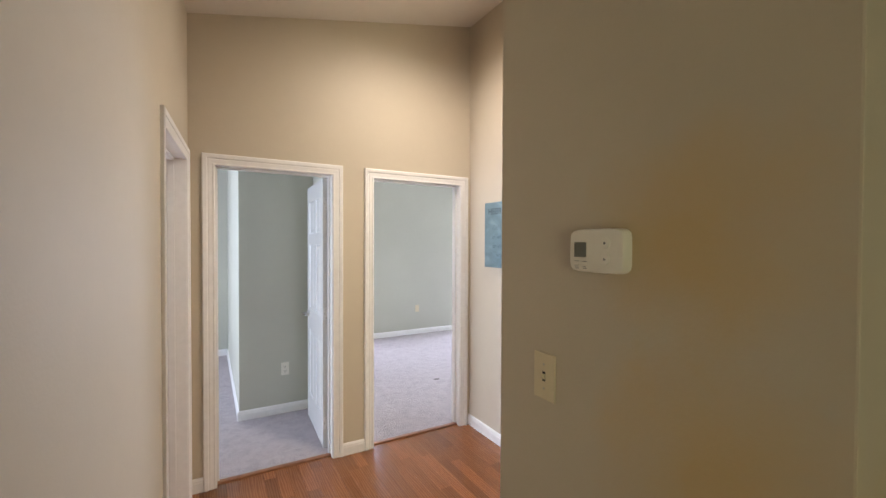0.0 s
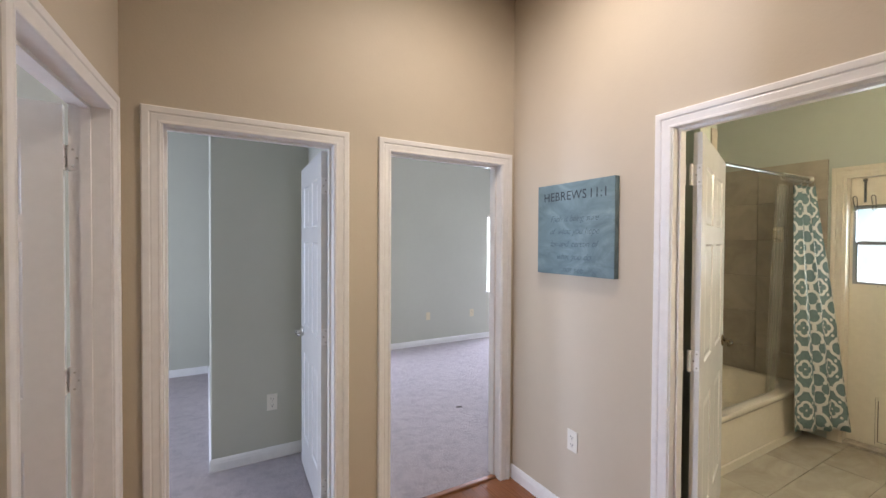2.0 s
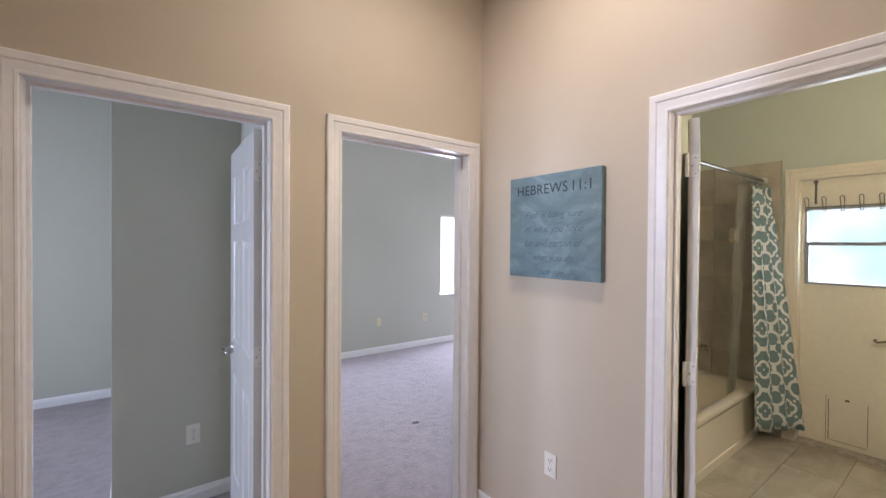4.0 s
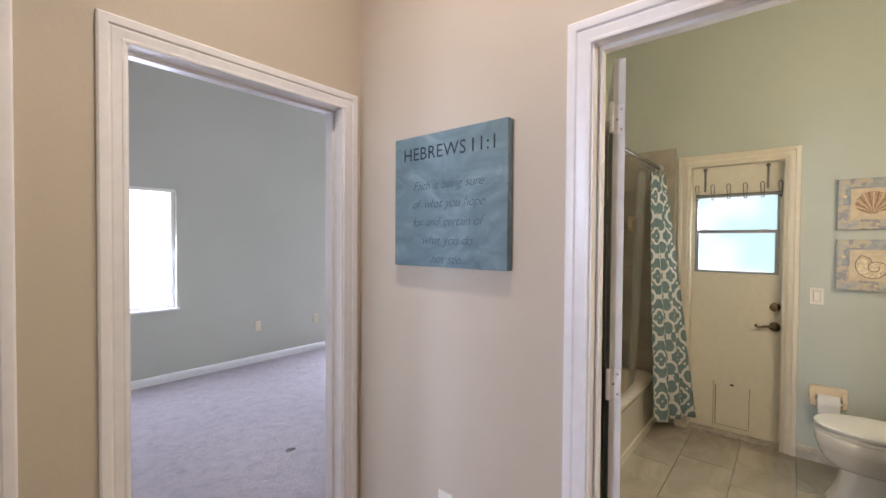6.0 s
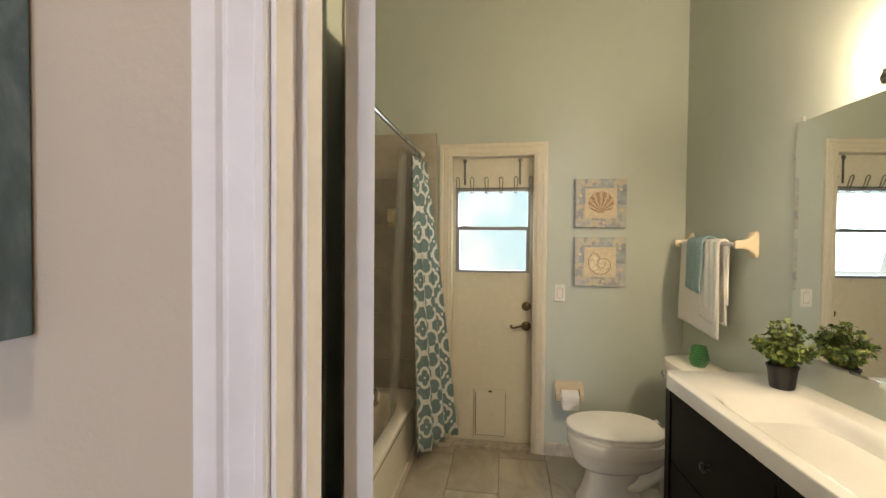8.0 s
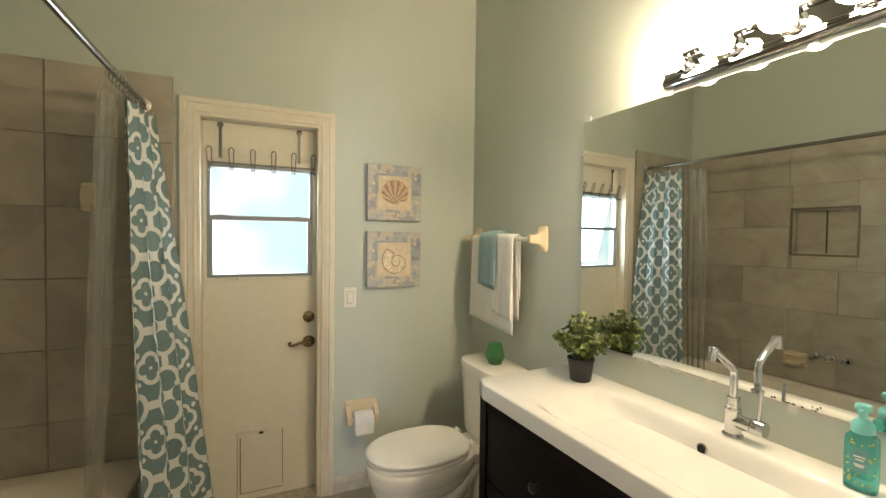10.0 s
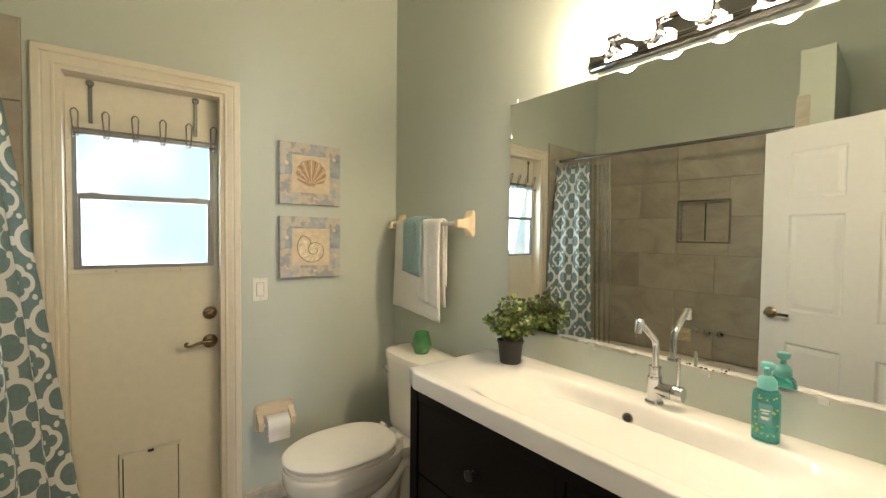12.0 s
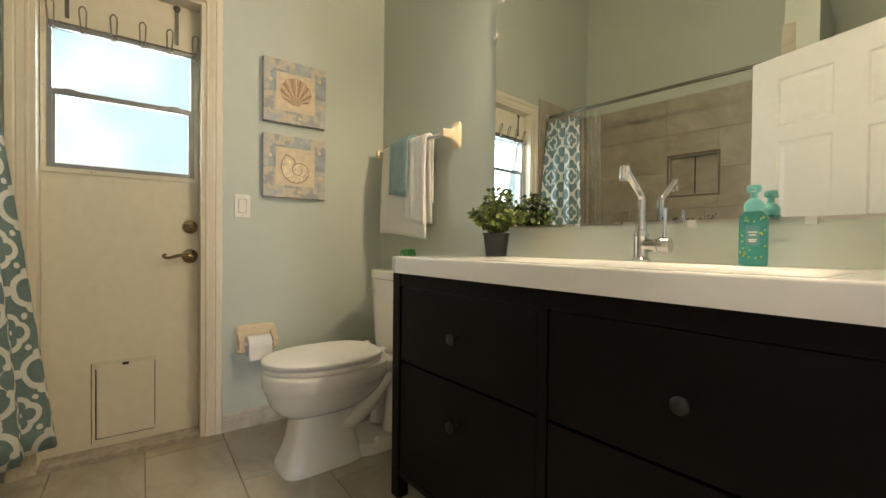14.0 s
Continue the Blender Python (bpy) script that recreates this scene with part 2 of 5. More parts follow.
OUTSIDE = glow("bright_outside", (1.0, 1.0, 1.0), 2.2)
OUTBATH = glow("bright_garden_blur", (1.0, 1.0, 1.0), 0.85, (0.66, 0.90, 0.95))
BULB = glow("lit_bulb", (1.0, 0.80, 0.55), 132.0)
LENS = glow("lit_lamp_lens", (1.0, 0.82, 0.58), 40.0)


def curtain_cloth():
    """White curling trellis on teal cotton, drawn in cloth lengths."""
    m, nt, b = tree("teal_trellis_cotton", 0.9)
    uv = nt.nodes.new("ShaderNodeUVMap")
    sep = nt.nodes.new("ShaderNodeSeparateXYZ")
    nt.links.new(uv.outputs[0], sep.inputs[0])

    def mth(op, a, c=None):
        n = nt.nodes.new("ShaderNodeMath")
        n.operation = op
        for i, x in enumerate((a, c)):
            if x is None:
                continue
            if isinstance(x, (int, float)):
                n.inputs[i].default_value = x
            else:
                nt.links.new(x, n.inputs[i])
        return n.outputs[0]
    sway = mth("MULTIPLY", mth("SUBTRACT", noise_tex(nt, uv.outputs[0], 9.0, 2.0), 0.5), 0.05)
    a = mth("ABSOLUTE", mth("SUBTRACT", mth("FRACT", mth("ADD", mth("DIVIDE", mth("ADD", sep.outputs[0], 5.0), 0.255), sway)), 0.5))
    c = mth("ABSOLUTE", mth("SUBTRACT", mth("FRACT", mth("ADD", mth("DIVIDE", mth("ADD", sep.outputs[1], 5.0), 0.31), sway)), 0.5))

    def away(x, y):
        return mth("SQRT", mth("ADD", mth("POWER", mth("SUBTRACT", a, x), 2.0), mth("POWER", mth("SUBTRACT", c, y), 2.0)))

    def ring(d, r, w):
        return mth("LESS_THAN", mth("ABSOLUTE", mth("SUBTRACT", d, r)), w)
    lobes = mth("MINIMUM", away(0.215, 0.0), away(0.0, 0.215))
    knot = mth("MINIMUM", away(0.405, 0.5), away(0.5, 0.405))
    band = mth("MAXIMUM", ring(lobes, 0.185, 0.036), ring(knot, 0.105, 0.031))
    for bx, by, br in ((0.225, 0.225, 0.050), (0.47, 0.0, 0.060), (0.0, 0.47, 0.060), (0.31, 0.31, 0.036), (0.155, 0.155, 0.042)):
        band = mth("MAXIMUM", band, mth("LESS_THAN", away(bx, by), br))
    mx = nt.nodes.new("ShaderNodeMix")
    mx.data_type = "RGBA"
    nt.links.new(band, mx.inputs[0])
    nt.links.new(ramp(nt, noise_tex(nt, coords(nt), 60), [(0.3, (0.135, 0.20, 0.203)), (0.7, (0.168, 0.242, 0.242))]), mx.inputs[6])
    mx.inputs[7].default_value = (0.68, 0.68, 0.645, 1)
    nt.links.new(mx.outputs[2], b.inputs["Base Color"])
    add_bump(nt, b, noise_tex(nt, coords(nt), 500, 2.0), 0.2, 0.001)
    b.inputs["Subsurface Weight"].default_value = 0.0
    return m


CURTAIN = curtain_cloth()


def canvas_blue():
    m, nt, b = tree("blue_brushed_canvas", 0.6)
    v = coords(nt, (1, 5, 2.2))
    n = node(nt, "ShaderNodeTexNoise", Scale=3.0, Detail=5.0, Roughness=0.6, Distortion=1.6)
    nt.links.new(v, n.inputs["Vector"])
    nt.links.new(ramp(nt, n.outputs["Fac"], [(0.30, (0.115, 0.18, 0.205)), (0.50, (0.165, 0.255, 0.29)), (0.62, (0.225, 0.325, 0.365)), (0.78, (0.36, 0.46, 0.50))]), b.inputs["Base Color"])
    add_bump(nt, b, noise_tex(nt, coords(nt), 420, 2.0), 0.3, 0.001)
    return m


def canvas_border():
    m, nt, b = tree("mottled_blue_tan_print", 0.7)
    vo = node(nt, "ShaderNodeTexVoronoi", Scale=9.0)
    vo.distance = "CHEBYCHEV"
    nt.links.new(coords(nt), vo.inputs["Vector"])
    sep = nt.nodes.new("ShaderNodeSeparateColor")
    nt.links.new(vo.outputs["Color"], sep.inputs[0])
    mixer = nt.nodes.new("ShaderNodeMath")
    mixer.operation = "MULTIPLY_ADD"
    mixer.inputs[1].default_value = 0.5
    nt.links.new(sep.outputs[0], mixer.inputs[0])
    nt.links.new(noise_tex(nt, coords(nt), 16.0), mixer.inputs[2])
    nt.links.new(ramp(nt, mixer.outputs[0], [(0.42, (0.24, 0.265, 0.30)), (0.60, (0.35, 0.38, 0.405)), (0.74, (0.48, 0.47, 0.43)), (0.84, (0.58, 0.51, 0.37)), (0.95, (0.34, 0.335, 0.36))]), b.inputs["Base Color"])
    add_bump(nt, b, noise_tex(nt, coords(nt), 420, 2.0), 0.3, 0.001)
    return m


BLUECANVAS = canvas_blue()
BORDERPRINT = canvas_border()
CREAMPRINT = plain("cream_parchment_print", (0.66, 0.56, 0.40), 0.7, vary=0.12, grain=30)


def leaf_mat():
    m, nt, b = tree("green_leaf", 0.45)
    g = nt.nodes.new("ShaderNodeNewGeometry")
    nt.links.new(ramp(nt, g.outputs["Random Per Island"], [(0.0, (0.025, 0.05, 0.012)), (0.4, (0.085, 0.14, 0.03)), (0.75, (0.20, 0.27, 0.06)), (1.0, (0.38, 0.42, 0.14))]), b.inputs["Base Color"])
    return m


LEAF = leaf_mat()
STEM = plain("brown_stem", (0.09, 0.06, 0.025), 0.7)

# ---- builders ----
def box(bm, x0, x1, y0, y1, z0, z1, bevel=0.0):
    vs = [bm.verts.new((x, y, z)) for x in (x0, x1) for y in (y0, y1) for z in (z0, z1)]
    fs = [bm.faces.new([vs[i] for i in q]) for q in ((0, 1, 3, 2), (4, 6, 7, 5), (0, 4, 5, 1), (2, 3, 7, 6), (0, 2, 6, 4), (1, 5, 7, 3))]
    if bevel:
        es = list({e for f in fs for e in f.edges})
        bmesh.ops.bevel(bm, geom=es, offset=bevel, segments=2, affect="EDGES", profile=0.6)
    return bm


def ring_strip(bm, rings, close=True, caps=True, first=True):
    """Skin between rings of points of the same count."""
    rows = [[bm.verts.new(p) for p in r] for r in rings]
    n = len(rows[0])
    for a, c in zip(rows, rows[1:]):
        for i in range(n if close else n - 1):
            j = (i + 1) % n
            bm.faces.new((a[i], a[j], c[j], c[i]))
    if caps and close:
        if first:
            bm.faces.new(rows[0][::-1])
        bm.faces.new(rows[-1])
    return bm


def lathe(bm, profile, seg=28, m=Matrix()):
    """Profile of (radius, height) turned about z, then placed by m."""
    rings = [[m @ Vector((max(r, 1e-4) * math.cos(2 * math.pi * i / seg), max(r, 1e-4) * math.sin(2 * math.pi * i / seg), z)) for i in range(seg)] for r, z in profile]
    return ring_strip(bm, rings)


def tube(bm, pts, r, seg=12):
    pts = [Vector(p) for p in pts]
    rings = []
    side = None
    for i, p in enumerate(pts):
        d = (pts[min(i + 1, len(pts) - 1)] - pts[max(i - 1, 0)]).normalized()
        if side is None:
            side = d.orthogonal().normalized()
        side = (side - d * side.dot(d)).normalized()
        up = d.cross(side)
        rr = r[i] if isinstance(r, (list, tuple)) else r
        rings.append([p + (side * math.cos(2 * math.pi * k / seg) + up * math.sin(2 * math.pi * k / seg)) * rr for k in range(seg)])
    return ring_strip(bm, rings)


def bend(a, c, e, n=8):
    """A round bend from a to e by way of c."""
    a, c, e = Vector(a), Vector(c), Vector(e)
    return [a * (1 - t) ** 2 + c * 2 * t * (1 - t) + e * t * t for t in [i / n for i in range(n + 1)]]


def superellipse(cx, cy, rx, ry, z, n=36, p=2.4, back=1.0):
    out = []
    for i in range(n):
        a = 2 * math.pi * i / n
        c, s = math.cos(a), math.sin(a)
        x = abs(c) ** (2 / p) * math.copysign(rx, c)
        y = abs(s) ** (2 / p) * math.copysign(ry, s)
        out.append((cx + x, cy + (y if y > 0 else y * back), z))
    return out


def mesh_of(name, bm, smooth=False):
    bmesh.ops.recalc_face_normals(bm, faces=bm.faces[:])
    me = bpy.data.meshes.new(name)
    bm.to_mesh(me)
    bm.free()
    if smooth:
        me.shade_smooth()
        me.set_sharp_from_angle(angle=radians(smooth if smooth > 1 else 40))
    return me


def part(name, bm, mat, parent=None, label="", smooth=False):
    ob = new(name, mesh_of(name, bm, smooth))
    ob.data.materials.append(mat)
    if parent:
        ob.parent = parent
    if label:
        tagged(ob, label=label)
    return ob


def thing(name, label, category, m=Matrix(), group="", kind=""):
    ob = new(name)
    ob.empty_display_size = 0.1
    ob.matrix_world = m
    return tagged(ob, label, category, group, kind)


def structure(name, bm, mat, label="", category=""):
    ob = part(name, bm, mat)
    return tagged(ob, label, category or name.split("_")[0], kind="structure")


def BM():
    return bmesh.new()


def T(x, y, z, rz=0.0):
    return pose(x, y, z, 0, 0, rz)


# ---- plan ----
XL, YD, XH, XE = 1.485, 4.383, 3.53, 6.06
TOP = 4.4
THK = 0.12
# the basin wall stands slightly askew
W = Matrix.Translation((5.12, 1.908, 0)) @ Matrix.Rotation(radians(3.3), 4, "Z")

# the hall's west wall leans away from the line of the hall
WL = Matrix.Translation((XL, YD, 0)) @ Matrix.Rotation(radians(-3.6), 4, "Z") @ Matrix.Translation((-XL, -YD, 0))


def ceiling_z(x):
    return 2.938 + 0.2145 * (x - 1.483)


def wall_x(name, y0, y1, xa, xb, gaps, mat, label):
    """A wall along x, with gaps of (x0, x1, z0, z1)."""
    bm = BM()
    x = xa
    for g0, g1, z0, z1 in sorted(gaps):
        box(bm, x, g0, y0, y1, 0, TOP)
        if z0 > 0:
            box(bm, g0, g1, y0, y1, 0, z0)
        box(bm, g0, g1, y0, y1, z1, TOP)
        x = g1
    box(bm, x, xb, y0, y1, 0, TOP)
    return structure(name, bm, mat, label, "wall")


def wall_y(name, x0, x1, ya, yb, gaps, mat, label):
    bm = BM()
    y = ya
    for g0, g1, z0, z1 in sorted(gaps):
        box(bm, x0, x1, y, g0, 0, TOP)
        if z0 > 0:
            box(bm, x0, x1, g0, g1, 0, z0)
        box(bm, x0, x1, g0, g1, z1, TOP)
        y = g1
    box(bm, x0, x1, y, yb, 0, TOP)
    return structure(name, bm, mat, label, "wall")


HEAD = 2.05
D1 = (1.617, 2.375)
D2 = (2.657, 3.447)
DL = (3.49, 4.268)
DB = (2.385, 3.337)
# hall faces and room faces of the shared walls are two skins back to back
wall_x("wall_hall_north", YD, YD + 0.06, XL - 0.12, XH + 0.06, [(*D1, 0, HEAD), (*D2, 0, HEAD)], BEIGE, "warm beige painted hall wall with two doorways")
wall_x("wall_bedroom_south", YD + 0.06, YD + 0.12, -1.2, 7.0, [(*D1, 0, HEAD), (*D2, 0, HEAD), (4.905, 5.275, 1.37, 1.705)], GREYGREEN, "grey-green painted bedroom wall")
wall_y("wall_hall_east", XH, XH + 0.06, 2.372, YD, [(*DB, 0, HEAD)], BEIGE, "beige painted hall wall with a bathroom doorway")
wall_y("wall_bathroom_west", XH + 0.06, XH + 0.090, 1.70, YD, [(*DB, 0, HEAD)], SEAFOAM, "sea-green painted bathroom wall")
wall_y("wall_hall_west", XL - THK, XL, 0.9, YD, [(*DL, 0, HEAD)], BEIGE, "beige painted hall wall with an open doorway").matrix_world = WL
structure("wall_thermostat", box(BM(), 2.32, XH, 1.622, 2.372, 0, TOP, 0.004), BLOTCHED, "beige painted wall end with yellow-brown blotches", "wall")
structure("wall_great_room_north", box(BM(), XH, 6.3, 1.5, 1.622, 0, TOP), BEIGE, "beige painted wall", "wall")
structure("wall_great_room_south", box(BM(), -1.3, 6.3, -3.15, -3.0, 0, TOP), BEIGE, "beige painted wall", "wall")
structure("wall_great_room_west", box(BM(), -1.3, -1.2, -3.0, 0.9, 0, TOP), BEIGE, "beige painted wall", "wall")
structure("wall_great_room_east", box(BM(), 6.2, 6.3, -3.0, 1.5, 0, TOP), BEIGE, "beige painted wall", "wall")
structure("wall_side_room_south", box(BM(), -1.2, XL - THK - 0.22, 0.9, 1.02, 0, TOP), BEIGE, "beige painted wall", "wall")
wall_y("wall_side_room_west", -1.3, -1.2, 1.02, 7.72, [(3.1, 4.4, 0.85, 2.15), (4.8, 5.9, 0.85, 2.15)], GREYGREEN, "grey-green painted wall with a window")
structure("wall_closet", box(BM(), 1.815, 2.52, 5.385, 7.78, 0, TOP, 0.004), GREYGREEN, "grey-green painted closet wall corner", "wall")
structure("wall_small_room_east", box(BM(), 2.44, 2.52, YD + 0.12, 5.385, 0, TOP), GREYGREEN, "grey-green painted wall behind the open door", "wall")
WA = (2.915, 3.815, 0.755, 1.975)
WB = (5.735, 6.635, 0.755, 1.985)
wall_x("wall_bedroom_north", 7.72, 7.87, 2.52, 7.1, [WA, WB], GREYGREEN, "grey-green painted bedroom wall with two bright windows")
wall_x("wall_small_room_north", 7.78, 7.9, -1.3, 2.52, [(-0.8, 0.4, 0.75, 2.05)], GREYGREEN, "grey-green painted far wall")
structure("wall_bedroom_east", box(BM(), 7.0, 7.1, YD + 0.06, 7.72, 0, TOP), GREYGREEN, "grey-green painted wall", "wall")
DE = (2.905, 3.505)
wall_y("wall_bathroom_east", XE, XE + 0.15, 1.6, 4.5, [(*DE, 0, 2.065)], SEAFOAM, "sea-green painted bathroom wall with an outside door")
NICHE = (4.905, 5.275, 1.37, 1.705)
wall_x("wall_bathroom_tub", YD + 0.045, YD + 0.06, XH + 0.09, XE, [NICHE], SEAFOAM, "sea-green painted wall above the tub")
wm = structure("wall_bathroom_south", box(BM(), -1.62, 1.1, -0.14, 0.0, 0, TOP), SEAFOAM, "sea-green painted wall behind the basin", "wall")
wm.matrix_world = W
structure("wall_tub_end", box(BM(), 4.235, 4.385, 3.592, YD + 0.045, 0, 2.47, 0.004), SEAFOAM, "sea-green painted end wall beside the tub", "wall")

bm = BM()
xs = (-1.4, 7.3)
vs = [bm.verts.new((x, y, ceiling_z(x) + dz)) for x in xs for y in (-3.2, 8.0) for dz in (0, 0.1)]
for q in ((0, 1, 3, 2), (4, 6, 7, 5), (0, 4, 5, 1), (2, 3, 7, 6), (0, 2, 6, 4), (1, 5, 7, 3)):
    bm.faces.new([vs[i] for i in q])
structure("ceiling", bm, CEIL, "sloping white painted ceiling")
structure("ground", box(BM(), -400, 400, -400, 400, -0.45, -0.06), GROUT, "plain ground outside the house")
structure("floor_hall", box(BM(), -1.3, XH + 0.06, -3.1, YD + 0.05, -0.05, -0.012), OAKTRIM, "dark underlay beneath the oak laminate", "floor")
structure("floor_great_room", box(BM(), XH + 0.06, 6.3, -3.1, 1.6, -0.05, -0.004), OAKTRIM, "oak laminate floor", "floor")
structure("floor_bedrooms", box(BM(), -1.3, 7.1, YD + 0.05, 7.9, -0.05, 0.004), CARPET, "worn grey-beige cut-pile carpet with a small stain", "carpet")
structure("floor_bathroom", box(BM(), XH + 0.06, XE + 0.15, 1.6, YD + 0.05, -0.05, -0.006), GROUT, "grey grout between stone-look floor tiles", "floor")


def baseboard(name, m, length, mat=TRIM):
    """A moulded baseboard along local x, its back at y = 0, standing out to -y."""
    prof = [(0, 0), (-0.013, 0), (-0.013, 0.058), (-0.010, 0.066), (-0.0105, 0.072), (-0.005, 0.084), (0, 0.088)]
    bm = ring_strip(BM(), [[(x, y, z) for y, z in prof] for x in (0, length)])
    ob = part(name, bm, mat)
    ob.matrix_world = m
    return tagged(ob, "white moulded baseboard along the wall foot" if mat is TRIM else "grimy cream baseboard along the bathroom wall", "baseboard", kind="structure")


baseboard("baseboard", T(XL, YD, 0), D1[0] - 0.060 - XL)
baseboard("baseboard", T(D1[1] + 0.060, YD, 0), D2[0] - D1[1] - 0.12)
baseboard("baseboard", T(XH, YD, 0, -90), YD - DB[1] - 0.060)
baseboard("baseboard", WL @ T(XL, 0.9, 0, 90), DL[0] - 0.060 - 0.9)
baseboard("baseboard", T(2.32, 2.372, 0, -90), 0.75)
baseboard("baseboard", T(2.52, 7.72, 0), 4.48)
baseboard("baseboard", T(1.815, 5.385, 0), 0.7)
baseboard("baseboard", T(1.815, 7.78, 0, -90), 2.395)
baseboard("baseboard", T(-1.2, 7.78, 0), 3.0)
baseboard("baseboard", T(XE, DE[0] - 0.07, 0, -90), 0.87, GRIMYTRIM)
baseboard("baseboard", W @ T(0.9, 0, 0, 180), 0.86, GRIMYTRIM)


def casing_bm(w0, w1, top):
    """A moulded casing round three sides of an opening in the plane x, z, facing -y."""
    prof = [(0.0, 0.0), (0.0, 0.008), (0.002, 0.010), (0.009, 0.0105), (0.0115, 0.0085), (0.015, 0.0088), (0.034, 0.0125), (0.037, 0.0112), (0.040, 0.0118), (0.044, 0.0158), (0.058, 0.0182), (0.065, 0.0178), (0.070, 0.013), (0.070, 0.0)]
    path = [(w0, 0.0, -1, 0), (w0, top, -1, 1), (w1, top, 1, 1), (w1, 0.0, 1, 0)]
    rings = [[(x + sx * w, -d, z + sz * w) for w, d in prof] for x, z, sx, sz in path]
    return ring_strip(BM(), rings)


def frame_of_door(n, m, width, depth, label, mat=TRIM, stop_at=0.055, both=True):
    """Jambs, stop and casing of an opening; local x along the wall, -y towards the hall, +y into the room."""
    d = thing("door_%d" % n, label, "door frame", m, kind="structure")
    bm = BM()
    box(bm, -0.001, 0.016, -0.002, depth + 0.002, 0, HEAD)
    part("jamb", bm, mat, d)
    part("jamb", box(BM(), width - 0.016, width + 0.001, -0.002, depth + 0.002, 0, HEAD), mat, d)
    part("head_jamb", box(BM(), 0.016, width - 0.016, -0.002, depth + 0.002, HEAD - 0.016, HEAD + 0.001), mat, d)
    bm = BM()
    box(bm, 0.016, 0.027, stop_at, stop_at + 0.03, 0, HEAD - 0.016)
    box(bm, width - 0.027, width - 0.016, stop_at, stop_at + 0.03, 0, HEAD - 0.016)
    box(bm, 0.027, width - 0.027, stop_at, stop_at + 0.03, HEAD - 0.027, HEAD - 0.016)
    part("stop", bm, mat, d)
    part("casing", casing_bm(0.010, width - 0.010, HEAD - 0.016), mat, d, smooth=25)
    if both:
        c = part("casing", casing_bm(0.010, width - 0.010, HEAD - 0.016), mat, d, smooth=25)
        c.matrix_local = T(width, depth, 0, 180)
    return d


def panel_bm(x0, x1, z0, z1, y, out):
    """A raised panel on a door's face: sunk edge, sloped field."""
    k = 0.028
    bm = BM()
    s = out
    ins = [(0, 0.0), (0.008, -0.0070), (0.015, -0.0078), (k + 0.012, -0.003), (k + 0.015, -0.003)]
    rings = [[(x0 + i, y + s * d, z0 + i), (x1 - i, y + s * d, z0 + i), (x1 - i, y + s * d, z1 - i), (x0 + i, y + s * d, z1 - i)] for i, d in ins]
    return ring_strip(bm, rings, first=False)


def lever(parent, m, mat, curl=False, direction=1):
    """Round rose, neck and lever; local x along the door, -y out from it."""
    bm = BM()
    lathe(bm, [(0.0, 0.0), (0.033, 0.0), (0.034, 0.004), (0.030, 0.009), (0.018, 0.012), (0.011, 0.016), (0.010, 0.045), (0.013, 0.050), (0.0, 0.054)], 24, m @ pose(0, 0, 0, 90))
    part("rose", bm, mat, parent, smooth=40)
    s = direction
    if curl:
        pts = bend((0, -0.048, 0), (s * 0.03, -0.052, 0.012), (s * 0.065, -0.05, 0.0)) + bend((s * 0.065, -0.05, 0), (s * 0.098, -0.048, -0.014), (s * 0.108, -0.048, 0.002))[1:] + bend((s * 0.108, -0.048, 0.002), (s * 0.106, -0.048, 0.014), (s * 0.094, -0.048, 0.008))[1:]
        rad = [0.009 - 0.0045 * i / (len(pts) - 1) for i in range(len(pts))]
    else:
        pts = [(0, -0.042, 0), (s * 0.02, -0.05, 0)] + bend((s * 0.03, -0.052, 0), (s * 0.105, -0.052, 0.004), (s * 0.112, -0.040, 0))
        rad = 0.0085
    bm = tube(BM(), [m @ Vector(p) for p in pts], rad, 10)
    part("lever", bm, mat, parent, smooth=60)


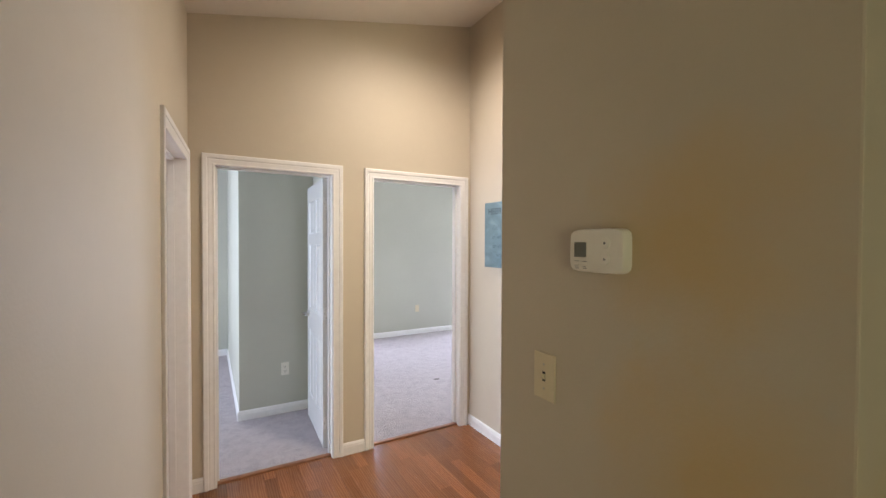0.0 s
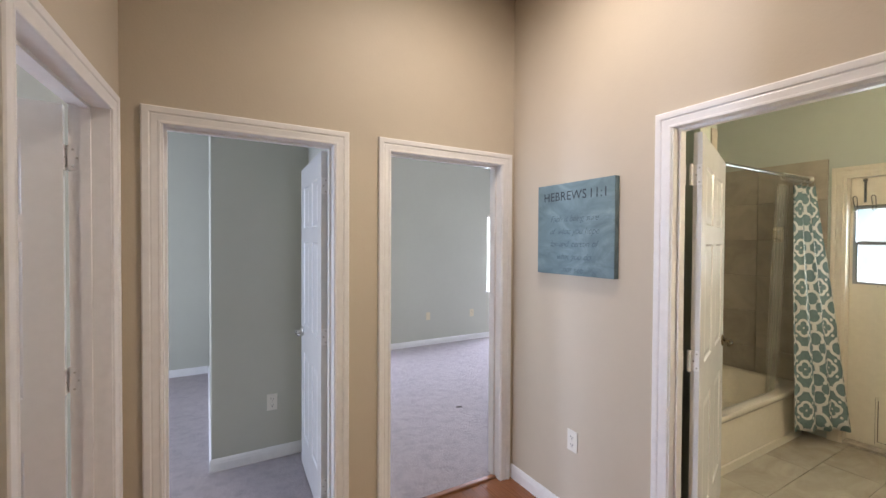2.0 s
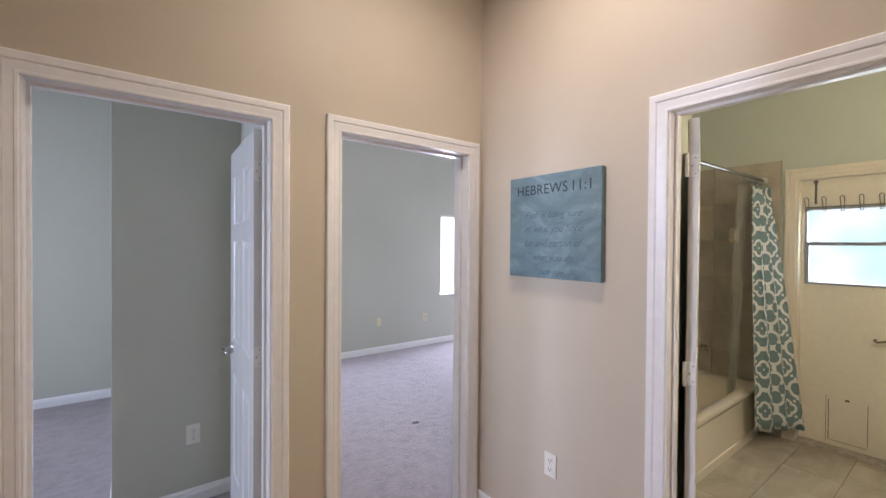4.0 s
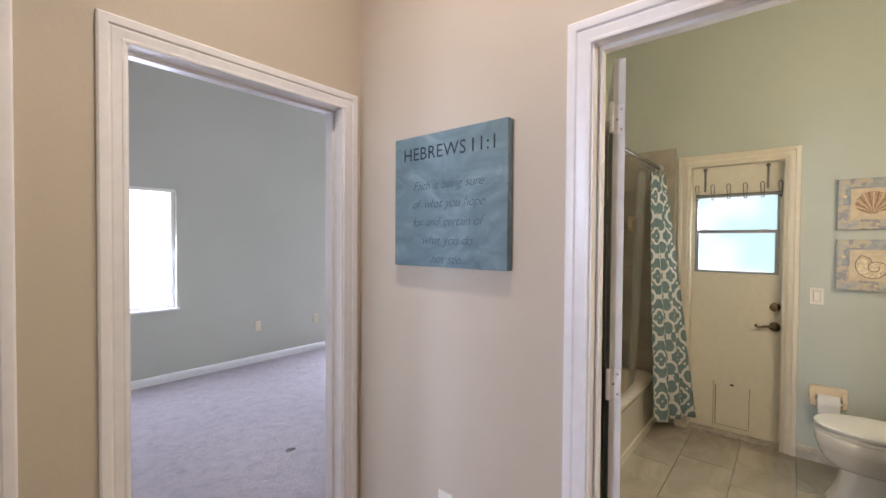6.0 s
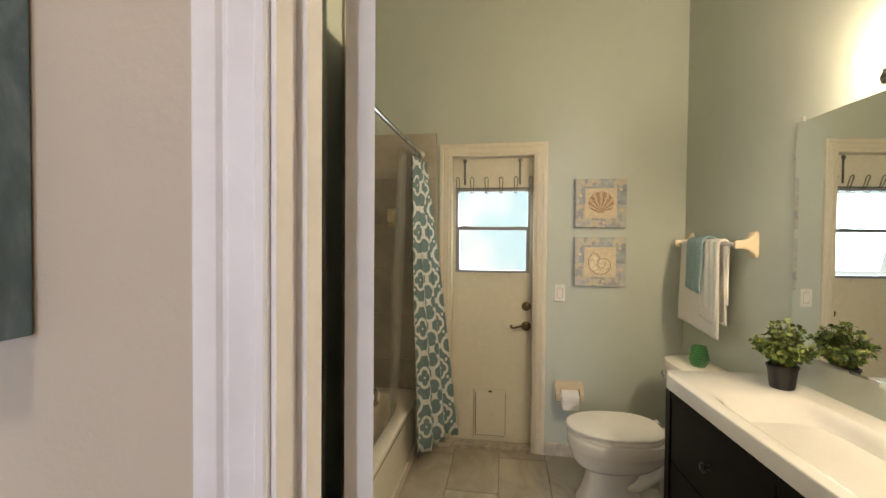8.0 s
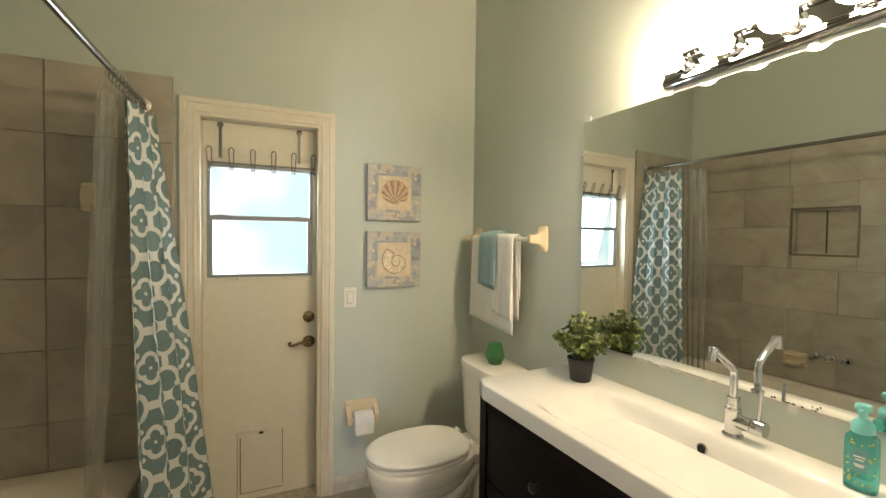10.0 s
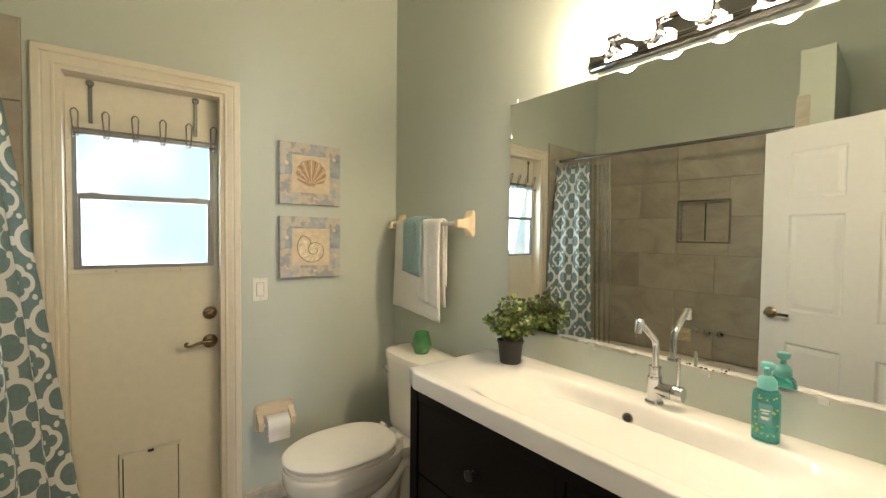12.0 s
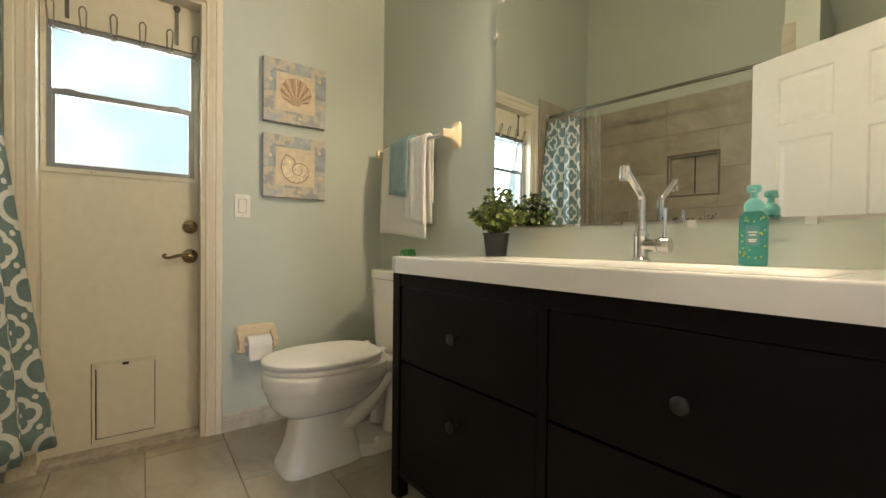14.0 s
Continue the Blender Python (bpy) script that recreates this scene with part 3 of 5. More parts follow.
def six_panel_door(n, m, width, label, handle=NICKEL, handle_z=0.93, hinge_side=-1, reach=0.004):
    """Slab from local x = 0 (hinges) to width, from y = 0 to 0.035, with six raised panels on both faces."""
    d = thing("door_leaf", label, "door", m)
    h = 2.027
    st, mull = 0.105 * width / 0.71, 0.105 * width / 0.71
    pw = (width - 2 * st - mull) / 2
    rows = [(0.235, 0.80), (0.985, 1.535), (1.625, 1.895)]
    bm = BM()
    t0, t1 = 0.0, 0.035
    box(bm, 0, st, t0, t1, 0.012, h)
    box(bm, width - st, width, t0, t1, 0.012, h)
    box(bm, st + pw, st + pw + mull, t0, t1, 0.012, h)
    zs = [0.012] + [z for r in rows for z in r] + [h]
    for c in (0, 1):
        xa = st + c * (pw + mull)
        for i in range(0, len(zs), 2):
            box(bm, xa, xa + pw, t0, t1, zs[i], zs[i + 1])
        for za, zb in rows:
            box(bm, xa, xa + pw, t0 + 0.0135, t1 - 0.0135, za, zb)
    part("slab", bm, DOORWHITE, d)
    for c in (0, 1):
        xa = st + c * (pw + mull)
        for za, zb in rows:
            part("panel", panel_bm(xa, xa + pw, za, zb, t0, -1), DOORWHITE, d)
            part("panel", panel_bm(xa, xa + pw, za, zb, t1, 1), DOORWHITE, d)
    for z in (0.2, 1.02, 1.84):
        hy = t0 if hinge_side < 0 else t1
        ky = hy + hinge_side * 0.005
        bm = BM()
        for k in range(5):
            za = z - 0.045 + k * 0.018
            lathe(bm, [(0.005, za), (0.0062, za + 0.001), (0.0062, za + 0.0165), (0.005, za + 0.0175)], 12, T(-reach, ky, 0))
        lathe(bm, [(0.0062, z + 0.0455), (0.0045, z + 0.049), (0.0, z + 0.050)], 12, T(-reach, ky, 0))
        box(bm, -0.0028, -0.0004, 0.0025, 0.0345, z - 0.045, z + 0.045)
        box(bm, -reach, -0.0004, hy - 0.0012, hy + 0.0012, z - 0.045, z + 0.045)
        hinge = part("hinge", bm, TRIM, d, "paint-smeared butt hinge")
        for sy, sz in ((0.011, 0.031), (0.023, 0.0), (0.011, -0.031)):
            part("screw", lathe(BM(), [(0.0042, 0.0), (0.0036, 0.0016), (0.0, 0.0019)], 10, pose(-0.0028, sy, z + sz, 0, -90)), NICKEL, hinge)
    lever(d, T(width - 0.06, 0, handle_z), handle, direction=-1)
    lever(d, T(width - 0.06, 0.035, handle_z, 180), handle, direction=1)
    return d


# ---- doors of the hall ----
frame_of_door(1, T(D1[0], YD, 0), D1[1] - D1[0], 0.12, "white moulded door frame of the small room", both=False)
frame_of_door(2, T(D2[0], YD, 0), D2[1] - D2[0], 0.12, "white moulded door frame of the carpeted bedroom")
d3 = frame_of_door(3, WL @ T(XL, DL[0], 0, 90), DL[1] - DL[0], 0.12, "white moulded door frame in the hall's side wall", both=False)
d4 = frame_of_door(4, T(XH, DB[1], 0, -90), DB[1] - DB[0], 0.090, "white moulded door frame of the bathroom", stop_at=0.035, both=False)
# strike plate in the bedroom jamb
part("strike_plate", box(BM(), D2[1] - D2[0] - 0.0185, D2[1] - D2[0] - 0.0155, 0.062, 0.088, 0.90, 0.96), NICKEL, bpy.data.objects["door_2"])

# hinge leaves let into the jambs
for d, x, side in ((bpy.data.objects["door_1"], D1[1] - D1[0] - 0.016, -1), (d3, DL[1] - DL[0] - 0.016, -1), (d4, 0.016, 1)):
    dep = 0.090 if d is d4 else 0.12
    for z in (0.2, 1.02, 1.84):
        leaf = part("hinge_leaf", box(BM(), min(x, x + side * 0.0022), max(x, x + side * 0.0022), dep - 0.033, dep + 0.002, z - 0.045, z + 0.045), TRIM, d, "paint-smeared hinge leaf on the jamb")
        for sy, sz in ((0.012, 0.031), (0.024, 0.0), (0.012, -0.031)):
            part("screw", lathe(BM(), [(0.0042, 0.0), (0.0036, 0.0016), (0.0, 0.0019)], 10, pose(x + side * 0.0022, dep - sy, z + sz, 0, 90 * side)), NICKEL, leaf)

six_panel_door(1, T(D1[1] - 0.010, YD + 0.150, 0, 87.4), 0.70, "white six-panel door standing open into the small room", hinge_side=-1, reach=0.008)
six_panel_door(2, T(1.343, 4.272, 0, 184), 0.73, "white six-panel door standing open into the side room", hinge_side=-1, reach=0.008)
six_panel_door(3, T(XH + 0.140, 3.275, 0, 20.8), 0.925, "white six-panel door standing open into the bathroom", handle=BRASS, handle_z=0.96, hinge_side=1, reach=0.022)
for n, m, w in ((1, T(D1[0], YD, 0), D1[1] - D1[0]), (2, T(D2[0], YD, 0), D2[1] - D2[0])):
    prof = [(0.03, 0.0), (0.032, 0.009), (0.04, 0.012), (0.066, 0.012), (0.074, 0.006), (0.076, 0.0)]
    ob = part("threshold", ring_strip(BM(), [[(x, y, z) for y, z in prof] for x in (0.0, w)]), OAKTRIM)
    ob.matrix_world = m
    tagged(ob, "oak strip between laminate and carpet", "threshold", kind="structure")
ob = part("threshold", box(BM(), XH + 0.02, XH + 0.10, DB[0], DB[1], -0.006, 0.008, 0.003), CERAMIC)
tagged(ob, "pale stone sill under the bathroom doorway", "threshold", kind="structure")


# ---- windows of the bedrooms ----
def bedroom_window(n, x0, x1, z0, z1, y):
    w = thing("window_%d" % n, "bright white-framed window with a blind headrail", "window", T(0, y, 0), kind="structure")
    bm = BM()
    box(bm, x0, x0 + 0.03, 0.06, 0.10, z0, z1)
    box(bm, x1 - 0.03, x1, 0.06, 0.10, z0, z1)
    box(bm, x0 + 0.03, x1 - 0.03, 0.06, 0.10, z0, z0 + 0.03)
    box(bm, x0 + 0.03, x1 - 0.03, 0.06, 0.10, z1 - 0.03, z1)
    part("window_frame", bm, TRIM, w)
    part("window_sill", box(BM(), x0 - 0.02, x1 + 0.02, -0.03, 0.06, z0 - 0.02, z0 + 0.002, 0.005), TRIM, w)
    pane = part("pane", box(BM(), x0 + 0.03, x1 - 0.03, 0.076, 0.080, z0 + 0.03, z1 - 0.03), PANE, w)
    pane.visible_shadow = False
    part("headrail", box(BM(), x0 + 0.004, x1 - 0.004, 0.012, 0.045, z1 - 0.035, z1 - 0.002), PLASTIC, w)
    back = part("backdrop", box(BM(), x0 - 0.1, x1 + 0.1, 0.30, 0.31, z0 - 0.1, z1 + 0.1), OUTSIDE)
    back.matrix_world = T(0, y, 0)
    tagged(back, "overexposed daylight outside the window", "backdrop", kind="structure")


bedroom_window(1, *WA, 7.72)
bedroom_window(2, *WB, 7.72)
# unseen window, made up to go with the small room's north fill
bedroom_window(3, -0.8, 0.4, 0.75, 2.05, 7.78)


# ---- plates and boxes on walls: local x right, z up, -y out of the wall ----
def outlet(m, mat, label, blank=False):
    o = thing("wall_outlet", label, "outlet", m)
    part("plate", box(BM(), -0.035, 0.035, -0.006, 0, -0.057, 0.057, 0.003), mat, o)
    if not blank:
        for dz in (-0.021, 0.021):
            f = BM()
            lathe(f, [(0.0, 0.0), (0.0165, 0.0), (0.0165, 0.0025), (0.0, 0.003)], 20, pose(0, -0.006, dz, 90))
            part("socket", f, mat, o)
            s = BM()
            box(s, -0.008, -0.0055, -0.0098, -0.0088, dz - 0.002, dz + 0.008)
            box(s, 0.0055, 0.008, -0.0098, -0.0088, dz - 0.002, dz + 0.007)
            lathe(s, [(0.0028, 0.0), (0.0028, 0.001)], 8, pose(0, -0.0088, dz - 0.008, 90))
            part("slot", s, DARK, o)
    lathe_bm = lathe(BM(), [(0.003, 0), (0.0025, 0.0015), (0, 0.002)], 8, pose(0, -0.006, 0, 90))
    part("screw", lathe_bm, NICKEL, o)
    return o


outlet(T(XH, 3.862, 0.455, -90), PLASTIC, "white duplex outlet on the beige hall wall")
outlet(T(2.19, 5.385, 0.405), PLASTIC, "white duplex outlet on the closet wall")
outlet(T(4.66, 7.72, 0.435), IVORY, "ivory cover plate low on the bedroom wall", True)
outlet(T(5.44, 7.72, 0.425), IVORY, "ivory duplex outlet low on the bedroom wall")


def switch(m, mat, label, rocker):
    o = thing("light_switch", label, "switch", m)
    part("plate", box(BM(), -0.036, 0.036, -0.006, 0, -0.058, 0.058, 0.003), mat, o)
    if rocker:
        bm = BM()
        ring_strip(bm, [[(-0.0165, -0.006, -0.033), (0.0165, -0.006, -0.033), (0.0165, -0.006, 0.033), (-0.0165, -0.006, 0.033)], [(-0.0155, -0.008, -0.032), (0.0155, -0.008, -0.032), (0.0155, -0.0115, 0.032), (-0.0155, -0.0115, 0.032)]])
        part("rocker", bm, mat, o)
        part("rocker_gap", box(BM(), -0.0182, 0.0182, -0.0066, -0.0058, -0.0347, 0.0347), GROUT, o)
    else:
        part("slot", box(BM(), -0.005, 0.005, -0.0065, -0.006, -0.012, 0.012), DARK, o)
        bm = BM()
        ring_strip(bm, [[(-0.004, -0.006, -0.008), (0.004, -0.006, -0.008), (0.004, -0.006, 0.006), (-0.004, -0.006, 0.006)], [(-0.003, -0.017, 0.003), (0.003, -0.017, 0.003), (0.003, -0.016, 0.009), (-0.003, -0.016, 0.009)]])
        part("toggle", bm, mat, o)
    for dz in (-0.03, 0.03) if not rocker else (-0.048, 0.048):
        part("screw", lathe(BM(), [(0.003, 0), (0.0025, 0.0012), (0, 0.0016)], 8, pose(0, -0.006, dz, 90)), NICKEL, o)
    return o


switch(T(2.32, 2.190, 1.226, -90), IVORY, "ivory toggle light switch on the beige wall", False)
switch(T(XE, 2.745, 1.112, -90), PLASTIC, "white rocker light switch beside the outside door", True)


def thermostat(m):
    o = thing("thermostat", "white digital thermostat with a small grey display", "thermostat", m)
    hw, hh = 0.070, 0.047
    bm = BM()
    rings = []
    for y, s, p in ((0.0, 0.97, 7), (-0.006, 1.0, 7), (-0.020, 0.985, 6.5), (-0.0265, 0.965, 6), (-0.028, 0.94, 6)):
        rings.append([(x, y, z) for x, z, _ in superellipse(0, 0, hw * s, hh * s, 0, 44, p)])
    ring_strip(bm, rings)
    part("housing", bm, PLASTIC, o, smooth=30)
    part("display", box(BM(), -0.054, -0.022, -0.0292, -0.0275, -0.014, 0.018), LCD, o)
    for dz in (0.016, -0.017):
        part("button", lathe(BM(), [(0.0, 0.0), (0.0115, 0.0), (0.0115, 0.002), (0.0105, 0.003), (0.0, 0.0032)], 20, pose(0.027, -0.028, dz, 90)), PLASTIC, o)
        part("button_mark", lathe(BM(), [(0.0035, 0.0), (0.0035, 0.0008)], 3, pose(0.027, -0.0311, dz, 90)), INK, o)
    for x in (-0.047, -0.026):
        bm = BM()
        box(bm, x - 0.006, x + 0.006, -0.0288, -0.0278, -0.0235, -0.0225)
        box(bm, x - 0.004, x + 0.006, -0.0288, -0.0278, -0.0385, -0.0375)
        box(bm, x - 0.006, x + 0.004, -0.0288, -0.0278, -0.0345, -0.0338)
        part("caption", bm, INK, o)
        part("slider", box(BM(), x - 0.006, x + 0.008, -0.031, -0.028, -0.0315, -0.0275, 0.001), PLASTIC, o)
    return o


thermostat(T(2.32, 2.020, 1.541, -90))


def words(text, size, m, mat, parent, shear=0.0, space=1.0):
    """Flat letters lying in the local x, z plane, read from -y; a part for each word."""
    row, x = [], 0.0
    for word in text.split():
        c = bpy.data.curves.new("word", "FONT")
        c.body, c.size, c.align_x, c.align_y, c.shear, c.space_character, c.resolution_u = word, size, "LEFT", "BOTTOM_BASELINE", shear, space, 3
        c.offset = -size * 0.012 if shear else 0.0
        tmp = bpy.data.objects.new("word", c)
        scene.collection.objects.link(tmp)
        me = bpy.data.meshes.new_from_object(tmp.evaluated_get(bpy.context.evaluated_depsgraph_get()))
        bpy.data.objects.remove(tmp)
        row.append((me, x))
        x += max(v.co.x for v in me.vertices) + size * 0.20
    x -= size * 0.20
    for me, at in row:
        me.transform(m @ pose(0, 0, 0, 90) @ Matrix.Translation((at - x / 2, -size * 0.30, 0)))
        ob = new("word", me)
        ob.data.materials.clear()
        ob.data.materials.append(mat)
        ob.parent = parent


def verse_canvas(m):
    o = thing("verse_canvas", "blue painted canvas with a dark lettered verse on the hall wall", "wall art", m)
    w, h, d = 0.53, 0.502, 0.034
    part("canvas", box(BM(), -w / 2, w / 2, -d, -0.001, -h / 2, h / 2, 0.004), BLUECANVAS, o, smooth=40)
    words("HEBREWS 11:1", 0.069, T(0, -d - 0.001, 0.178), INK, o, space=1.04)
    for i, line in enumerate(("Faith is being sure", "of what you hope", "for and certain of", "what you do", "not see.")):
        words(line, 0.049, T(0.005, -d - 0.001, 0.055 - i * 0.069), VERSEINK, o, shear=0.35, space=0.92)
    return o


verse_canvas(T(XH, 3.849, 1.615, -90))


def recessed_lamp(x, y):
    o = thing("recessed_lamp", "round white recessed ceiling lamp, lit", "ceiling lamp", Matrix.Translation((x, y, ceiling_z(x))) @ Matrix.Rotation(-math.atan(0.2145), 4, "Y"))
    part("trim_ring", lathe(BM(), [(0.060, 0.0), (0.095, 0.0), (0.095, -0.004), (0.088, -0.010), (0.062, -0.006)], 32), TRIM, o, smooth=40)
    part("lens", lathe(BM(), [(0.0, -0.004), (0.060, -0.004), (0.060, -0.002), (0.0, -0.002)], 28), LENS, o)
    return o


recessed_lamp(2.84, 3.50)

# worn dark spot in the bedroom carpet
spot_rng = random.Random(8)
bm = BM()
bm.faces.new([bm.verts.new((3.83 + 0.042 * k * math.cos(a), 5.51 + 0.030 * k * math.sin(a), 0.0065)) for a, k in [(2 * math.pi * i / 22, spot_rng.uniform(0.65, 1.1)) for i in range(22)]])
part("carpet_stain", bm, plain("dark_carpet_stain", (0.11, 0.095, 0.09), 1.0, vary=0.35, grain=120, bump=0.8, bumpscale=260), bpy.data.objects["floor_bedrooms"], "small dark stain in the carpet")

# ---- bathroom: outside door ----
frm = thing("door_5", "cream moulded frame of the outside door", "door frame", T(XE, DE[1], 0, -90), kind="structure")
ew = DE[1] - DE[0]
part("casing", casing_bm(0.0, ew, 2.062), CREAM, frm, smooth=25)
bm = BM()
box(bm, -0.001, 0.018, -0.002, 0.152, 0, 2.065)
part("jamb", bm, CREAM, frm)
part("jamb", box(BM(), ew - 0.018, ew + 0.001, -0.002, 0.152, 0, 2.065), CREAM, frm)
part("head_jamb", box(BM(), 0.018, ew - 0.018, -0.002, 0.152, 2.047, 2.066), CREAM, frm)
part("sill", box(BM(), 0.018, ew - 0.018, -0.01, 0.12, -0.006, 0.022, 0.006), plain("worn_stone_sill", (0.42, 0.38, 0.31), 0.6, vary=0.25, grain=30), frm, "worn stone threshold")
XD = 0.075
WIN = (0.030, 0.560, 1.236, 1.836)


def outside_door():
    d = thing("outside_door", "off-white flat door with a half window and pet flap", "door", T(XE, DE[1], 0, -90))
    x0, x1 = 0.020, ew - 0.020
    a, c, z0, z1 = WIN
    a, c = max(a, x0 + 0.02), min(c, x1 - 0.02)
    bm = BM()
    box(bm, x0, a, XD, XD + 0.042, 0.026, 2.044)
    box(bm, c, x1, XD, XD + 0.042, 0.026, 2.044)
    box(bm, a, c, XD, XD + 0.042, 0.026, z0)
    box(bm, a, c, XD, XD + 0.042, z1, 2.044)
    part("slab", bm, EXTDOOR, d)
    bm = BM()
    k, y0, y1 = 0.022, XD - 0.007, XD
    box(bm, a - k, c + k if c + k < x1 else x1, y0, y1, z0 - k, z0 + 0.004, 0.002)
    box(bm, a - k if a - k > x0 else x0, a + 0.004, y0, y1, z0 + 0.004, z1, 0.002)
    box(bm, c - 0.004, min(c + k, x1), y0, y1, z0 + 0.004, z1, 0.002)
    box(bm, max(a - k, x0), min(c + k, x1), y0, y1, z1, z1 + k, 0.002)
    part("glazing_moulding", bm, EXTDOOR, d)
    for x, z in [(a - 0.012, z0 + t) for t in (0.10, 0.33, 0.55)] + [(c + 0.012, z0 + t) for t in (0.10, 0.33, 0.55)] + [(a + t, z0 - 0.012) for t in (0.14, 0.38)]:
        part("screw", lathe(BM(), [(0.0035, 0), (0.003, 0.0012), (0, 0.0016)], 8, pose(x, XD - 0.007, z, 90)), NICKEL, d)
    w = part("window_frame", BM(), ALUM, d)
    bm = BM()
    f = 0.016
    mid = 1.548
    box(bm, a, a + f, XD - 0.012, XD + 0.03, z0, z1)
    box(bm, c - f, c, XD - 0.012, XD + 0.03, z0, z1)
    box(bm, a + f, c - f, XD - 0.012, XD + 0.03, z0, z0 + f)
    box(bm, a + f, c - f, XD - 0.012, XD + 0.03, z1 - 0.022, z1)
    box(bm, a + f, c - f, XD - 0.006, XD + 0.02, mid - 0.012, mid + 0.012)
    box(bm, a + f, c - f, XD - 0.010, XD - 0.006, mid + 0.004, mid + 0.010)
    for x in (a + f, c - f - 0.010):
        box(bm, x, x + 0.010, XD - 0.004, XD + 0.02, z0 + f, mid - 0.012)
    bm.to_mesh(w.data)
    bm.free()
    w.data.materials.append(ALUM)
    part("sash_clip", box(BM(), a + 0.05, a + 0.09, XD - 0.012, XD - 0.006, mid + 0.010, mid + 0.016), ALUM, d)
    part("sash_clip", box(BM(), c - 0.10, c - 0.06, XD - 0.012, XD - 0.006, mid + 0.010, mid + 0.016), ALUM, d)
    for za, zb in ((z0 + f, mid - 0.012), (mid + 0.012, z1 - 0.022)):
        p = part("pane", box(BM(), a + f, c - f, XD + 0.006, XD + 0.010, za, zb), PANE, d)
        p.visible_shadow = False
    # pet flap frame
    px0, px1, pz0, pz1 = DE[1] - 3.324, DE[1] - 3.086, 0.05, 0.40
    bm = BM()
    box(bm, px0, px0 + 0.010, XD - 0.007, XD, pz0, pz1, 0.002)
    box(bm, px1 - 0.012, px1, XD - 0.004, XD, pz0 + 0.02, pz1, 0.001)
    box(bm, px0 + 0.012, px1 - 0.012, XD - 0.006, XD, pz0, pz0 + 0.012, 0.002)
    box(bm, px0 + 0.012, px1 - 0.012, XD - 0.004, XD, pz1 - 0.008, pz1, 0.001)
    part("pet_flap_frame", bm, EXTDOOR, d)
    g = BM()
    box(g, px0 + 0.011, px0 + 0.015, XD - 0.0022, XD, pz0 + 0.014, pz1 - 0.03)
    box(g, px1 - 0.0155, px1 - 0.0125, XD - 0.0022, XD, pz0 + 0.03, pz1 - 0.02)
    box(g, px0 + 0.015, px1 - 0.0155, XD - 0.0022, XD, pz0 + 0.0125, pz0 + 0.0155)
    box(g, px0 - 0.003, px0 - 0.0005, XD - 0.0012, XD, pz0 - 0.004, pz1 - 0.004)
    part("flap_gap", g, plain("grimy_gap", (0.10, 0.07, 0.04), 0.8, vary=0.3), d, "grimy gap round the flap")
    part("pet_flap", box(BM(), px0 + 0.016, px1 - 0.016, XD - 0.0035, XD, pz0 + 0.016, pz1 - 0.011, 0.001), EXTDOOR, d)
    part("flap_catch", box(BM(), px0 + 0.105, px0 + 0.128, XD - 0.009, XD - 0.0035, pz1 - 0.022, pz1 - 0.010, 0.001), DARKKNOB, d)
    hx = DE[1] - 2.963
    lever(d, T(hx, XD, 0.862), BRASS, True, -1)
    bm = BM()
    lathe(bm, [(0.0, 0.0), (0.031, 0.0), (0.032, 0.005), (0.027, 0.014), (0.024, 0.016), (0.0, 0.017)], 24, pose(hx, XD, 1.002, 90))
    part("deadbolt", bm, BRASS, d, smooth=40)
    part("thumb_turn", box(BM(), hx - 0.012, hx + 0.012, XD - 0.032, XD - 0.016, 0.997, 1.007, 0.002), BRASS, d)
    return d


outside_door()
back = part("backdrop", box(BM(), XE + 0.32, XE + 0.33, 2.5, 3.95, 0.9, 2.3), OUTBATH)
tagged(back, "blurred bright garden light outside the door window", "backdrop", kind="structure")


def hook_rack(m):
    o = thing("over_door_hook_rack", "chrome wire hook rack hung over the door top", "hook rack", m)
    z = 1.832
    a, c = 0.045, 0.568
    part("rail", tube(BM(), [(a, -0.012, z), (c, -0.012, z)], 0.0042, 8), RACK, o)
    part("rail", tube(BM(), [(a, -0.012, z - 0.022), (c, -0.012, z - 0.022)], 0.0038, 8), RACK, o)
    for x in (0.102, 0.488):
        bm = BM()
        box(bm, x - 0.007, x + 0.007, -0.006, -0.004, z - 0.022, 2.040)
        lathe(bm, [(0.0, 0.0), (0.014, 0.0), (0.0145, 0.006), (0.011, 0.010), (0.0, 0.011)], 18, pose(x, -0.003, 2.026, 90))
        part("strap", bm, RACK, o)
    for i in range(6):
        x = a + 0.008 + i * (c - a - 0.016) / 5
        bm = BM()
        tube(bm, [(x - 0.008, -0.013, z - 0.03)] + [(x - 0.009, -0.016, z)] + [(x - 0.011, -0.030, z + 0.04)] + bend((x - 0.012, -0.038, z + 0.062), (x, -0.046, z + 0.088), (x + 0.012, -0.038, z + 0.062)) + [(x + 0.011, -0.030, z + 0.04), (x + 0.009, -0.016, z), (x + 0.008, -0.013, z - 0.03)], 0.003, 8)
        part("hook", bm, RACK, o, smooth=60)
        bm = tube(BM(), bend((x - 0.008, -0.013, z - 0.03), (x - 0.006, -0.05, z - 0.055), (x, -0.052, z - 0.03)) + bend((x, -0.052, z - 0.03), (x + 0.006, -0.05, z - 0.055), (x + 0.008, -0.013, z - 0.03))[1:], 0.0025, 8)
        part("hook", bm, RACK, o, smooth=60)
    return o


hook_rack(T(XE + XD, DE[1], 0, -90))


# ---- bathroom: prints, holder ----
SHELLPALE = plain("shell_pale_ink", (0.72, 0.63, 0.46), 0.8, vary=0.25, grain=50)


